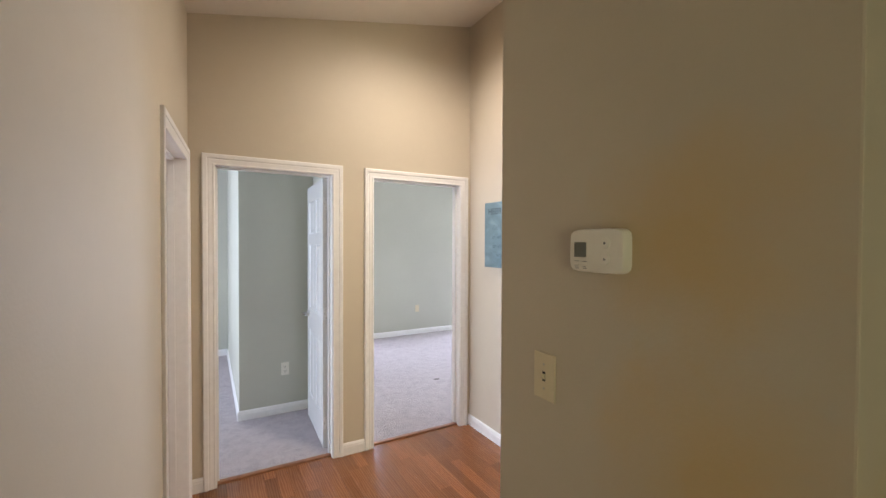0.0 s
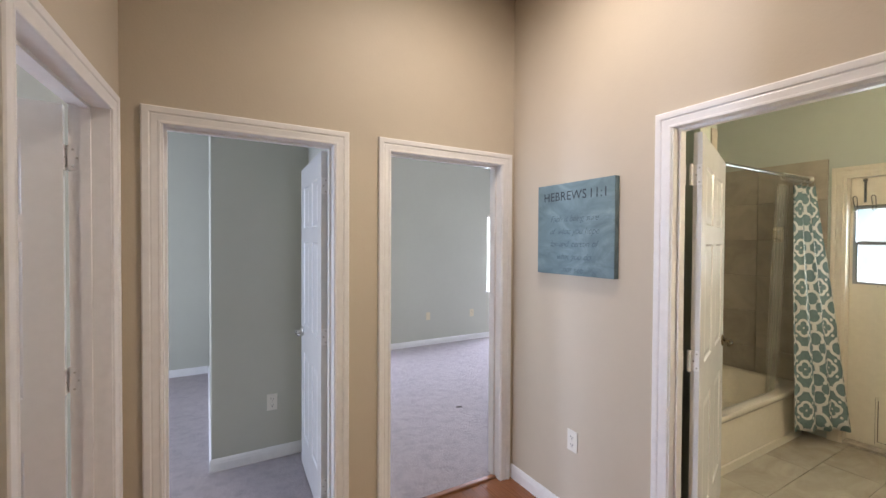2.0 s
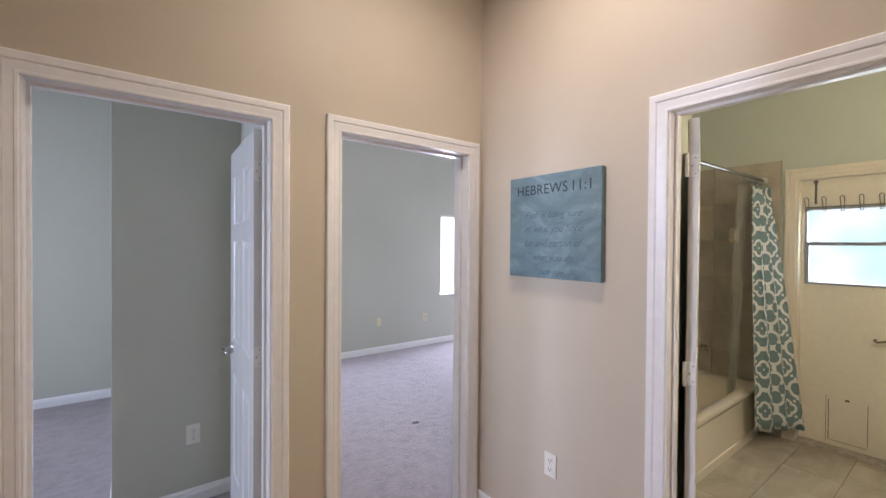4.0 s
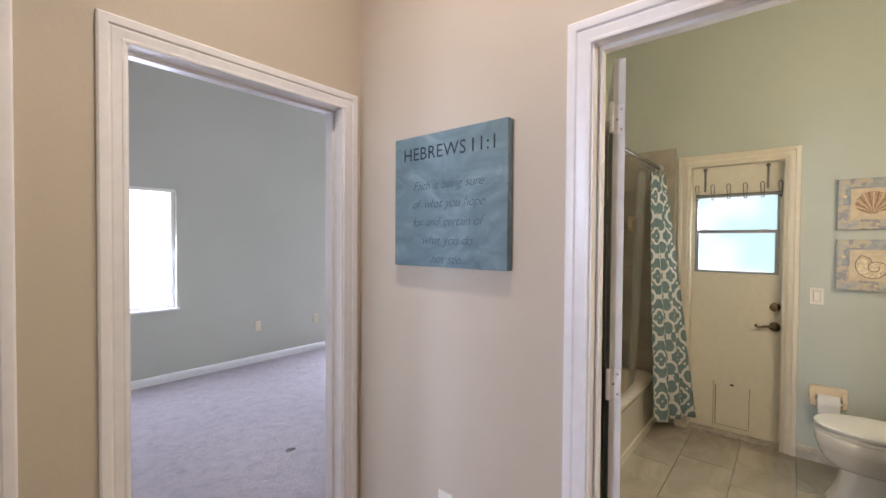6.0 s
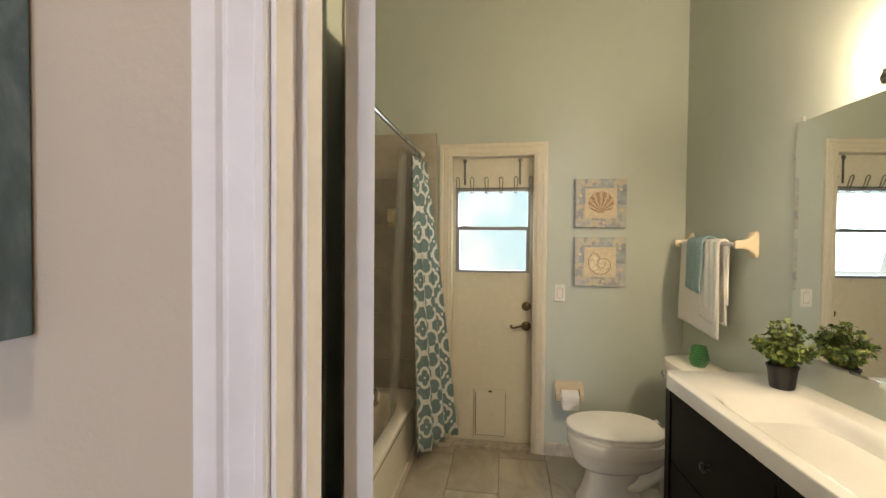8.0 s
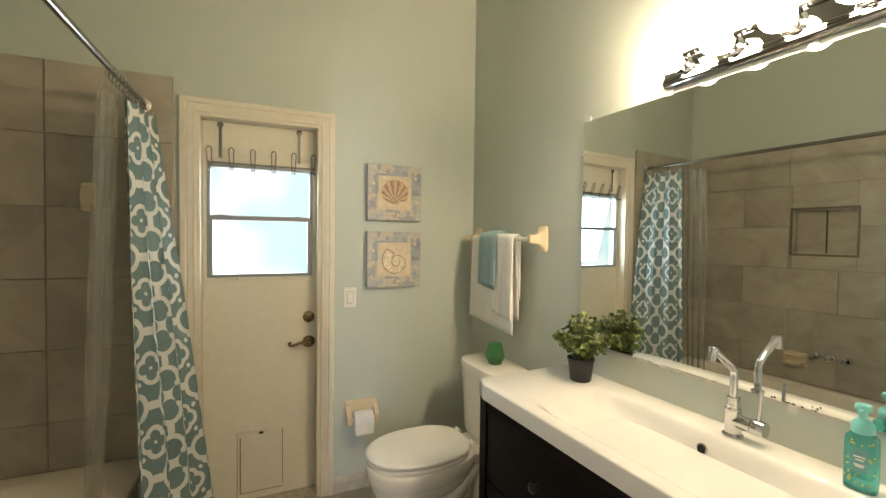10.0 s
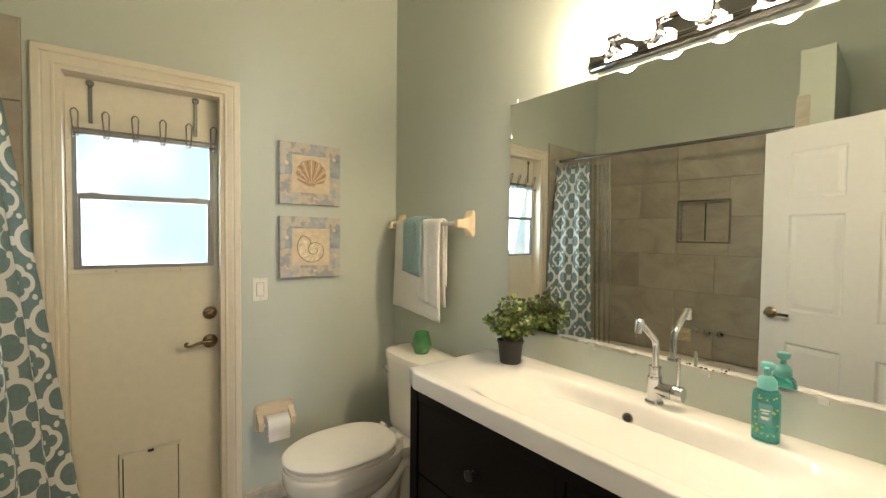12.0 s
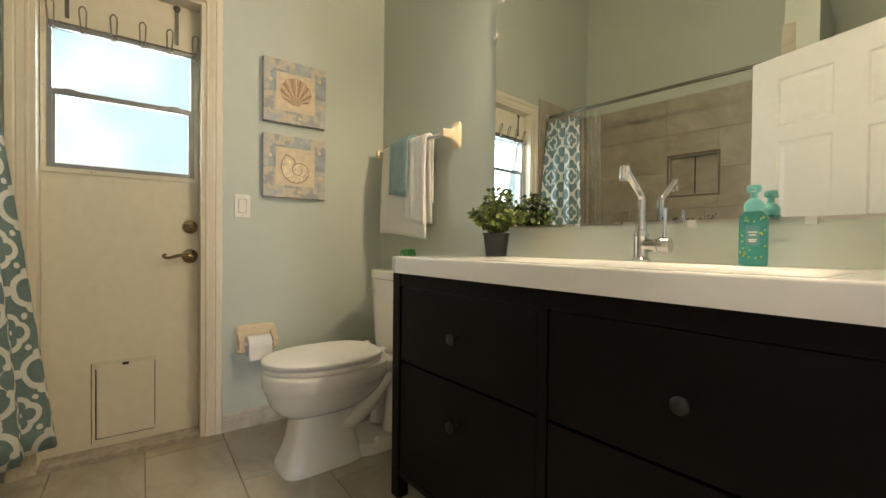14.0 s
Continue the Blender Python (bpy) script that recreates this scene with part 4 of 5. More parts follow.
def shell_canvas(m, which):
    o = thing("shell_canvas", ("canvas print of a fan shell in a mottled blue border" if which else "canvas print of a coiled shell in a mottled blue border"), "wall art", m, group="shell canvases")
    h, d = 0.161, 0.036
    part("canvas", box(BM(), -h, h, -d, -0.001, -h, h, 0.003), BORDERPRINT, o)
    part("parchment", box(BM(), -0.100, 0.100, -d - 0.001, -d, -0.098, 0.098), CREAMPRINT, o)
    y = -d - 0.0016
    if which:
        rim = [(0.080 * math.cos(a) * (1 + 0.03 * math.cos(14 * a)), 0.074 * math.sin(a) * (1 + 0.03 * math.cos(14 * a)) + 0.002) for a in [math.radians(-38 + i * 256 / 60) for i in range(61)]]
        pts = rim + [(-0.02, -0.052), (-0.02, -0.064), (0.02, -0.064), (0.02, -0.052)]
        bm = BM()
        f = bm.faces.new([bm.verts.new((x, y, z)) for x, z in pts])
        bmesh.ops.triangulate(bm, faces=[f])
        part("shell_print", bm, SHELLTAN, o)
        for i in range(15):
            a = math.radians(-34 + i * 248 / 14)
            bm = BM()
            x1, z1 = 0.077 * math.cos(a), 0.071 * math.sin(a) + 0.002
            nx, nz = -(z1 + 0.055), x1
            l = math.hypot(nx, nz)
            nx, nz = nx / l, nz / l
            k = 0.0030 if i % 2 else 0.0021
            bm.faces.new([bm.verts.new(p) for p in ((-nx * 0.0005, y - 0.0006, -0.055 - nz * 0.0005), (x1 - nx * k, y - 0.0006, z1 - nz * k), (x1 + nx * k, y - 0.0006, z1 + nz * k), (nx * 0.0005, y - 0.0006, -0.055 + nz * 0.0005))])
            part("rib", bm, SHELLCREAM if i % 2 else SHELLBROWN, o)
    else:
        def coil(f, k=1.0):
            r = 0.098 * math.exp(-0.165 * f) * k
            return (0.014 + r * math.cos(2.25 + f) * 1.02, -0.016 + r * math.sin(2.25 + f))
        turn = [2 * math.pi * i / 60 for i in range(61)]
        bm = BM()
        f = bm.faces.new([bm.verts.new((x, y, z)) for x, z in [coil(t) for t in turn]])
        bmesh.ops.triangulate(bm, faces=[f])
        part("shell_print", bm, SHELLPALE, o)
        part("outline", tube(BM(), [(x, y, z) for x, z in [coil(t * 1.75) for t in turn]], 0.0017, 6), SHELLBROWN, o)
        (ax, az), (cx, cz) = coil(0.0), coil(2 * math.pi)
        lip = bend((ax, y - 0.0006, az), (ax + 0.052, y - 0.0006, az - 0.012), (cx + 0.004, y - 0.0006, cz + 0.004), 10)
        part("shell_lip", tube(BM(), lip, 0.0016, 6), SHELLBROWN, o)
        for i in range(9):
            t = 1.5 + i * 0.48
            (xa, za), (xb, zb) = coil(t), coil(t + 0.25, 0.55)
            part("septum", tube(BM(), bend((xa, y, za), ((xa + xb) / 2 + 0.004, y, (za + zb) / 2 - 0.004), (xb, y, zb), 6), 0.0014, 5), SHELLTAN, o)
    for i, (bx, bz) in enumerate(((-0.128, 0.05), (0.125, 0.09), (0.02, -0.128), (0.13, -0.05))):
        part("pebble_print", lathe(BM(), [(0.011 - 0.001 * i, 0.0), (0.009, 0.0008), (0.0, 0.001)], 16, pose(bx, -d, bz, 90)), SHELLCREAM, o)
    return o


shell_canvas(T(XE, 2.495, 1.714, -90), True)
shell_canvas(T(XE, 2.495, 1.328, -90), False)


def paper_holder(m):
    o = thing("toilet_paper_holder", "biscuit ceramic holder with a white paper roll", "paper holder", m)
    bm = BM()
    rings = []
    for y, s, dz in ((0.0, 1.0, 0), (-0.012, 0.98, 0), (-0.022, 0.90, 0)):
        rings.append([(x, y, z + dz) for x, z, _ in superellipse(0, 0, 0.098 * s, 0.074 * s, 0, 36, 7)])
    ring_strip(bm, rings)
    part("back_plate", bm, BISCUIT, o, smooth=35)
    for x in (-0.078, 0.078):
        bm = BM()
        ring_strip(bm, [[(x + dx * s, y, z + dz * k) for dx, dz in ((-0.014, -0.045), (0.014, -0.045), (0.014, 0.05), (-0.014, 0.05))] for y, s, z, k in ((-0.015, 1.0, 0.0, 1.0), (-0.045, 0.9, -0.008, 0.72), (-0.078, 0.8, -0.018, 0.42))])
        part("arm", bm, BISCUIT, o)
    part("roller", lathe(BM(), [(0.009, -0.066), (0.009, 0.066)], 14, pose(0, -0.06, -0.018, 0, 90)), PLASTIC, o)
    roll = lathe(BM(), [(0.018, -0.053), (0.050, -0.053), (0.051, -0.05), (0.051, 0.05), (0.050, 0.053), (0.018, 0.053)], 32, pose(0, -0.064, -0.022, 0, 90))
    part("paper_roll", roll, PAPER, o, smooth=40)
    bm = ring_strip(BM(), [[(x, -0.115 + 0.0025 * math.sin(z * 90), z) for z in (-0.022, -0.04, -0.06, -0.085)] for x in (-0.051, 0.051)], close=False, caps=False)
    sheet = part("loose_sheet", bm, PAPER, o)
    return o


paper_holder(T(XE, 2.679, 0.445, -90))


# ---- bathroom: towel bar ----
def towel_bar(m):
    o = thing("towel_bar", "biscuit ceramic towel bar with clear rod", "towel bar", m)
    for x in (0.0, 0.60):
        bm = BM()
        prof = [(0.0, 1.0, 0.0), (-0.010, 0.97, 0.0), (-0.020, 0.72, 0.0), (-0.034, 0.50, 0.0), (-0.055, 0.42, 0.0), (-0.085, 0.40, 0.0), (-0.092, 0.33, 0.0)]
        ring_strip(bm, [[(x + a, y, z) for a, z, _ in superellipse(0, 0, 0.034 * s, 0.066 * s ** 1.25, 0, 28, 5)] for y, s, _ in prof])
        part("post", bm, BISCUIT, o, smooth=40)
    part("rod", tube(BM(), [(0.0, -0.07, 0.0), (0.60, -0.07, 0.0)], 0.0095, 14), clear("frosted_rod", (0.85, 0.85, 0.82), 0.75, 0.3), o, smooth=60)
    return o


def draped(name, m, label, slant=0.0):
    """A folded towel over a rod along local x; front towards -y."""
    o = thing(name, label, "towel", m)

    def sheet(xa, xb, df, db, off, seed):
        rows = []
        n = 18
        r = 0.0125 + off
        prof = [(-r - 0.006 * (1 - t), -df * (1 - t)) for t in [i / n for i in range(n)]] + [(-r * math.cos(a), r * math.sin(a)) for a in [math.pi * i / 8 for i in range(9)]] + [(r + 0.004 * t, -db * t) for t in [(i + 1) / n for i in range(n)]]
        k = 22
        for i in range(k + 1):
            f = i / k
            x = xa + (xb - xa) * f
            row = []
            for y, z in prof:
                wv = 0.004 * math.sin(9 * f + seed) * min(1, abs(z) * 5) + 0.0025 * math.sin(23 * f + 2 * seed + z * 7)
                flare = 1 + 0.07 * min(1, abs(z) * 2.2)
                row.append(((xa + xb) / 2 + (x - (xa + xb) / 2) * flare, y + wv, z + 0.006 * math.sin(4 * f + seed) * (abs(z) > df * 0.9) + slant * f * min(0, z)))
            rows.append(row)
        bm = ring_strip(BM(), rows, close=False, caps=False)
        return bm
    return o, sheet


def finish_towel(bm, mat, parent, name, thick):
    ob = part(name, bm, mat, parent, smooth=70)
    md = ob.modifiers.new("thickness", "SOLIDIFY")
    md.thickness, md.offset = thick, 0.0
    return ob


# the rail runs from the near post to the corner
TBM = W @ Matrix.Translation((0.86, 0, 1.455)) @ Matrix.Rotation(math.pi, 4, "Z")
towel_bar(TBM)
o, sheet = draped("hand_towel", TBM @ T(0, -0.07, 0), "white terry towel hung over the towel bar", 0.06)
finish_towel(sheet(0.06, 0.46, 0.465, 0.40, 0.002, 0.4), TOWELWHITE, o, "outer_fold", 0.008)
finish_towel(sheet(0.30, 0.475, 0.40, 0.30, 0.011, 2.0), TOWELWHITE, o, "inner_fold", 0.008)
o, sheet = draped("wash_cloth", TBM @ T(0, -0.07, 0), "small teal terry cloth folded over the towel", 0.05)
finish_towel(sheet(0.165, 0.335, 0.26, 0.20, 0.022, 1.1), TOWELTEAL, o, "outer_fold", 0.007)
finish_towel(sheet(0.235, 0.345, 0.25, 0.15, 0.030, 2.6), TOWELTEAL, o, "inner_fold", 0.006)


# ---- bathroom: toilet ----
def toilet(m):
    """Facing local +y, its tank's back near y = 0."""
    o = thing("toilet", "white elongated toilet with closed lid beside the vanity", "toilet", m)
    cy = 0.555
    # bowl and foot, as one shell of level rings
    rings = []
    for z, rx, ry, c, p, bk in ((0.200, 0.055, 0.120, 0.560, 2.6, 1.0), (0.212, 0.088, 0.160, 0.562, 2.4, 1.1), (0.235, 0.118, 0.192, 0.562, 2.3, 1.15), (0.265, 0.143, 0.218, 0.560, 2.2, 1.2), (0.300, 0.162, 0.236, cy, 2.2, 1.2), (0.328, 0.174, 0.246, cy, 2.2, 1.2), (0.336, 0.180, 0.250, cy, 2.2, 1.2), (0.375, 0.184, 0.252, cy, 2.2, 1.2), (0.392, 0.183, 0.251, cy, 2.2, 1.2), (0.397, 0.176, 0.245, cy, 2.2, 1.2)):
        rings.append(superellipse(0, c, rx, ry, z * 1.036, 48, p, bk))
    part("bowl", ring_strip(BM(), rings), CERAMIC, o, smooth=50)
    ped = [superellipse(0, c, rx, ry, z, 44, p) for z, rx, ry, c, p in ((0.0, 0.118, 0.172, 0.575, 4.5), (0.012, 0.118, 0.172, 0.575, 4.5), (0.030, 0.112, 0.165, 0.575, 4.5), (0.075, 0.099, 0.150, 0.570, 4.2), (0.13, 0.090, 0.138, 0.565, 4.0), (0.19, 0.086, 0.132, 0.562, 3.8), (0.235, 0.088, 0.134, 0.560, 3.6))]
    part("pedestal", ring_strip(BM(), ped), CERAMIC, o, smooth=50)
    bm = BM()
    ring_strip(bm, [superellipse(0, 0.20, rx, ry, z, 36, 4) for z, rx, ry in ((0.33, 0.085, 0.15), (0.36, 0.105, 0.165), (0.385, 0.115, 0.17), (0.402, 0.112, 0.168))])
    part("tank_ledge", bm, CERAMIC, o, smooth=40)
    for s in (-1, 1):
        pts = [(s * 0.048, 0.52, 0.150)] + bend((s * 0.058, 0.46, 0.155), (s * 0.066, 0.37, 0.20), (s * 0.064, 0.31, 0.285)) + bend((s * 0.062, 0.285, 0.315), (s * 0.060, 0.22, 0.335), (s * 0.060, 0.235, 0.19)) + [(s * 0.060, 0.25, 0.06)]
        part("trapway", tube(BM(), pts, [0.038] * len(pts), 16), CERAMIC, o, smooth=60)
        part("bolt_cap", lathe(BM(), [(0.015, 0.0), (0.014, 0.018), (0.009, 0.026), (0.0, 0.028)], 16, T(s * 0.098, 0.345, 0.046)), CERAMIC, o, smooth=50)
    part("foot_flange", ring_strip(BM(), [superellipse(0, 0.29, 0.122 * k, 0.15 * k, z, 32, 4) for z, k in ((0, 1.0), (0.035, 0.985), (0.048, 0.93), (0.052, 0.82))]), CERAMIC, o, smooth=40)
    def oval(z, grow):
        pts = []
        for i in range(48):
            a = 2 * math.pi * i / 48
            c, s = math.cos(a), math.sin(a)
            y = cy + (0.252 + grow) * s if s > 0 else cy + (0.245 + grow) * math.copysign(abs(s) ** 0.45, s)
            x = (0.184 + grow) * math.copysign(abs(c) ** (0.95 if s > 0 else 0.45), c) * (1 if s > 0 else 1 - 0.34 * abs(s) ** 1.3)
            pts.append((x, y, z * 1.036))
        return pts
    part("seat", ring_strip(BM(), [oval(0.3985, -0.012), oval(0.400, -0.002), oval(0.414, 0.0), oval(0.4175, -0.004)]), CERAMIC, o, smooth=50)
    part("lid", ring_strip(BM(), [oval(0.4235, -0.014), oval(0.4250, 0.000), oval(0.4365, 0.003), oval(0.4405, -0.001), oval(0.4425, -0.008), oval(0.4435, -0.04)]), PLASTIC, o, smooth=35)
    for s in (-1, 1):
        part("seat_hinge", lathe(BM(), [(0.012, -0.02), (0.012, 0.02)], 14, pose(s * 0.075, 0.296, 0.444, 0, 90)), PLASTIC, o, smooth=50)
    tank = []
    for z, rx, ry in ((0.405, 0.185, 0.085), (0.43, 0.192, 0.090), (0.60, 0.202, 0.094), (0.755, 0.210, 0.098)):
        tank.append([(x, y * (1.22 if y > 0 else 1) + 0.115, z) for x, y, _ in superellipse(0, 0, rx, ry, 0, 40, 4.2)])
    part("tank", ring_strip(BM(), tank), CERAMIC, o, smooth=40)
    lid = []
    for z, k in ((0.757, 0.99), (0.760, 1.02), (0.782, 1.025), (0.794, 1.0), (0.798, 0.95)):
        lid.append([(x, y * (1.30 if y > 0 else 1) + 0.115, z) for x, y, _ in superellipse(0, 0, 0.214 * k, 0.100 * k, 0, 44, 3.4)])
    part("tank_lid", ring_strip(BM(), lid), CERAMIC, o, smooth=40)
    bm = BM()
    lathe(bm, [(0.014, 0.0), (0.014, 0.012), (0.009, 0.016)], 14, pose(0.175, 0.222, 0.70, -90))
    tube(bm, [(0.175, 0.236, 0.70), (0.150, 0.243, 0.698), (0.118, 0.242, 0.690)], [0.007, 0.0065, 0.008], 10)
    part("flush_lever", bm, CHROME, o, smooth=50)
    return o


WR = W @ T(0.462, 0.022, 0)
toilet(WR)


def faceted_cup(m):
    o = thing("votive_cup", "faceted green glass cup on the toilet tank", "cup", m)
    bm = BM()
    seg = 10
    outer = [(0.028, 0.0), (0.044, 0.032), (0.030, 0.092)]
    rings = []
    for j, (r, z) in enumerate(outer):
        rings.append([(r * math.cos(2 * math.pi * (i + 0.5 * j) / seg), r * math.sin(2 * math.pi * (i + 0.5 * j) / seg), z) for i in range(seg)])
    for j, (r, z) in enumerate([(0.027, 0.092), (0.040, 0.034), (0.024, 0.006)]):
        rings.append([(r * math.cos(2 * math.pi * (i + 0.5 * (2 - j)) / seg), r * math.sin(2 * math.pi * (i + 0.5 * (2 - j)) / seg), z) for i in range(seg)])
    part("glass", ring_strip(bm, rings), GREENGLASS, o)
    return o


faceted_cup(W @ T(0.455, 0.145, 0.798) @ Matrix.Scale(1.18, 4))


# ---- bathroom: vanity on the basin wall; local x along the wall, +y into the room ----
VX0, VX1 = -1.31, 0.070
CT, CB = 0.888, 0.828
CF = 0.503


def vanity():
    o = thing("vanity_cabinet", "black-brown wooden vanity with four drawers and dark knobs", "cabinet", W)
    a, c, f = VX0 + 0.015, VX1 - 0.015, CF - 0.018
    for x in (a, c - 0.045):
        for y in (0.012, f - 0.045):
            part("leg", box(BM(), x, x + 0.045, y, y + 0.045, 0.0, CB - 0.002, 0.002), BLACKWOOD, o)
    part("side_panel", box(BM(), a + 0.006, a + 0.03, 0.057, f - 0.045, 0.10, CB - 0.002), BLACKWOOD, o)
    part("side_panel", box(BM(), c - 0.03, c - 0.006, 0.057, f - 0.045, 0.10, CB - 0.002), BLACKWOOD, o)
    part("back_panel", box(BM(), a + 0.045, c - 0.045, 0.014, 0.022, 0.10, CB - 0.002), BLACKWOOD, o)
    part("bottom", box(BM(), a + 0.03, c - 0.03, 0.022, f - 0.01, 0.098, 0.112), BLACKWOOD, o)
    part("top_rail", box(BM(), a + 0.045, c - 0.045, f - 0.03, f - 0.003, 0.779, CB - 0.002), BLACKWOOD, o)
    part("bottom_rail", box(BM(), a + 0.045, c - 0.045, f - 0.03, f - 0.003, 0.085, 0.105), BLACKWOOD, o)
    mid = (a + c) / 2
    part("divider", box(BM(), mid - 0.014, mid + 0.014, f - 0.03, f - 0.003, 0.105, 0.779), BLACKWOOD, o)
    for x0, x1 in ((a + 0.048, mid - 0.017), (mid + 0.017, c - 0.048)):
        for z0, z1 in ((0.108, 0.502), (0.510, 0.776)):
            dr = part("drawer", box(BM(), x0, x1, f - 0.028, f - 0.006, z0, z1, 0.002), BLACKWOOD, o)
            bm = BM()
            lathe(bm, [(0.010, 0.0), (0.007, 0.006), (0.007, 0.014), (0.0165, 0.022), (0.0175, 0.027), (0.013, 0.031), (0.0, 0.0325)], 20, pose((x0 + x1) / 2, f - 0.006, z0 + (z1 - z0) * (0.68 if z0 < 0.3 else 0.50), -90))
            k = part("knob", bm, DARKKNOB, dr, "round dark knob", smooth=50)
    return o


vanity()


def basin():
    o = thing("vanity_basin", "white cast washbasin top with one wide sunken bowl", "sink", W)
    x0, x1, y0, y1 = VX0, VX1, 0.002, CF
    bx0, bx1, by0, by1 = VX0 + 0.19, VX1 - 0.275, 0.115, CF - 0.060
    cx, cyy = (bx0 + bx1) / 2, (by0 + by1) / 2
    bm = BM()
    n = 64

    def rect(z, inset, p):
        hx, hy = (x1 - x0) / 2 - inset, (y1 - y0) / 2 - inset
        out = []
        for i in range(n):
            a = 2 * math.pi * (i + 0.5) / n
            cc, s = math.cos(a), math.sin(a)
            k = 1 / max(abs(cc), abs(s))
            out.append(((x0 + x1) / 2 + hx * cc * k, (y0 + y1) / 2 + hy * s * k, z))
        return out

    def bowl(z, sx, sy, p=5.0, dy=0.0):
        out = []
        hx, hy = (bx1 - bx0) / 2 * sx, (by1 - by0) / 2 * sy
        for i in range(n):
            a = 2 * math.pi * (i + 0.5) / n
            cc, s = math.cos(a), math.sin(a)
            k = 1 / (abs(cc) ** p + abs(s) ** p) ** (1 / p)
            out.append((cx + hx * cc * k, cyy + dy + hy * s * k, z))
        return out
    rings = [rect(CB, 0.0, 0), rect(CT - 0.006, 0.0, 0), rect(CT - 0.0015, 0.0015, 0), rect(CT, 0.006, 0),
             bowl(CT, 1.13, 1.10, 9), bowl(CT - 0.0004, 1.10, 1.075, 9), bowl(CT - 0.0016, 1.06, 1.05, 8.5), bowl(CT - 0.004, 1.02, 1.025, 8), bowl(CT - 0.008, 0.985, 1.0, 7.5), bowl(CT - 0.014, 0.95, 0.98, 7), bowl(CT - 0.024, 0.905, 0.955, 6.5), bowl(CT - 0.038, 0.845, 0.93, 6), bowl(CT - 0.06, 0.75, 0.885, 5.5), bowl(CT - 0.08, 0.65, 0.83, 5), bowl(CT - 0.10, 0.52, 0.72, 4.5), bowl(CT - 0.113, 0.36, 0.52, 4), bowl(CT - 0.12, 0.1, 0.15, 2)]
    part("basin", ring_strip(bm, rings), SINK, o, smooth=75)
    part("overflow_ring", lathe(BM(), [(0.0, -0.001), (0.013, -0.001), (0.017, 0.001), (0.0165, 0.004), (0.0125, 0.004), (0.012, 0.0012), (0.0, 0.0012)], 24, pose(cx + 0.048, by0 + 0.0155, CT - 0.0500, -73)), CHROME, o, smooth=40)
    part("overflow_hole", lathe(BM(), [(0.0, 0.0), (0.0115, 0.0), (0.0115, 0.0022), (0.0, 0.0024)], 20, pose(cx + 0.048, by0 + 0.0163, CT - 0.0498, -73)), DARK, o)
    part("drain", lathe(BM(), [(0.0, 0.0), (0.032, 0.0), (0.034, 0.003), (0.026, 0.005), (0.0, 0.0055)], 24, T(cx, cyy, CT - 0.121)), CHROME, o, smooth=40)
    return o


basin()


def faucet():
    o = thing("faucet", "chrome single-lever faucet with a tall bent spout", "faucet", W @ T(-0.665, 0.070, CT))
    part("base", lathe(BM(), [(0.0, 0.0), (0.026, 0.0), (0.027, 0.006), (0.023, 0.010), (0.021, 0.012), (0.021, 0.075), (0.022, 0.080), (0.020, 0.085), (0.0, 0.085)], 28), CHROME, o, smooth=40)
    part("collar", lathe(BM(), [(0.0, 0.085), (0.018, 0.085), (0.018, 0.093), (0.016, 0.095), (0.016, 0.108), (0.018, 0.110), (0.018, 0.114), (0.0, 0.114)], 24), CHROME, o, smooth=40)
    pts = [(0, 0, 0.112), (0, 0, 0.172)] + bend((0, 0, 0.178), (0, 0.0, 0.193), (0, 0.013, 0.202)) + [(0, 0.050, 0.227), (0, 0.100, 0.262)]
    part("spout", tube(BM(), pts, 0.0102, 20), CHROME, o, smooth=60)
    head = lathe(BM(), [(0.0, -0.022), (0.0095, -0.022), (0.0105, -0.020), (0.0128, 0.006), (0.0138, 0.014), (0.011, 0.018), (0.0, 0.019)], 22, pose(0, 0.107, 0.253, 18))
    part("aerator", head, CHROME, o, smooth=40)
    part("cartridge", lathe(BM(), [(0.0, 0.0), (0.019, 0.0), (0.020, 0.004), (0.020, 0.05), (0.0235, 0.054), (0.0235, 0.078), (0.021, 0.083), (0.0, 0.084)], 26, pose(0, 0, 0.048, 0, -90)), CHROME, o, smooth=40)
    part("lever", tube(BM(), [(-0.066, 0, 0.068), (-0.067, -0.001, 0.10), (-0.068, -0.002, 0.155)], [0.0055, 0.005, 0.0045], 12), CHROME, o, smooth=60)
    return o


faucet()


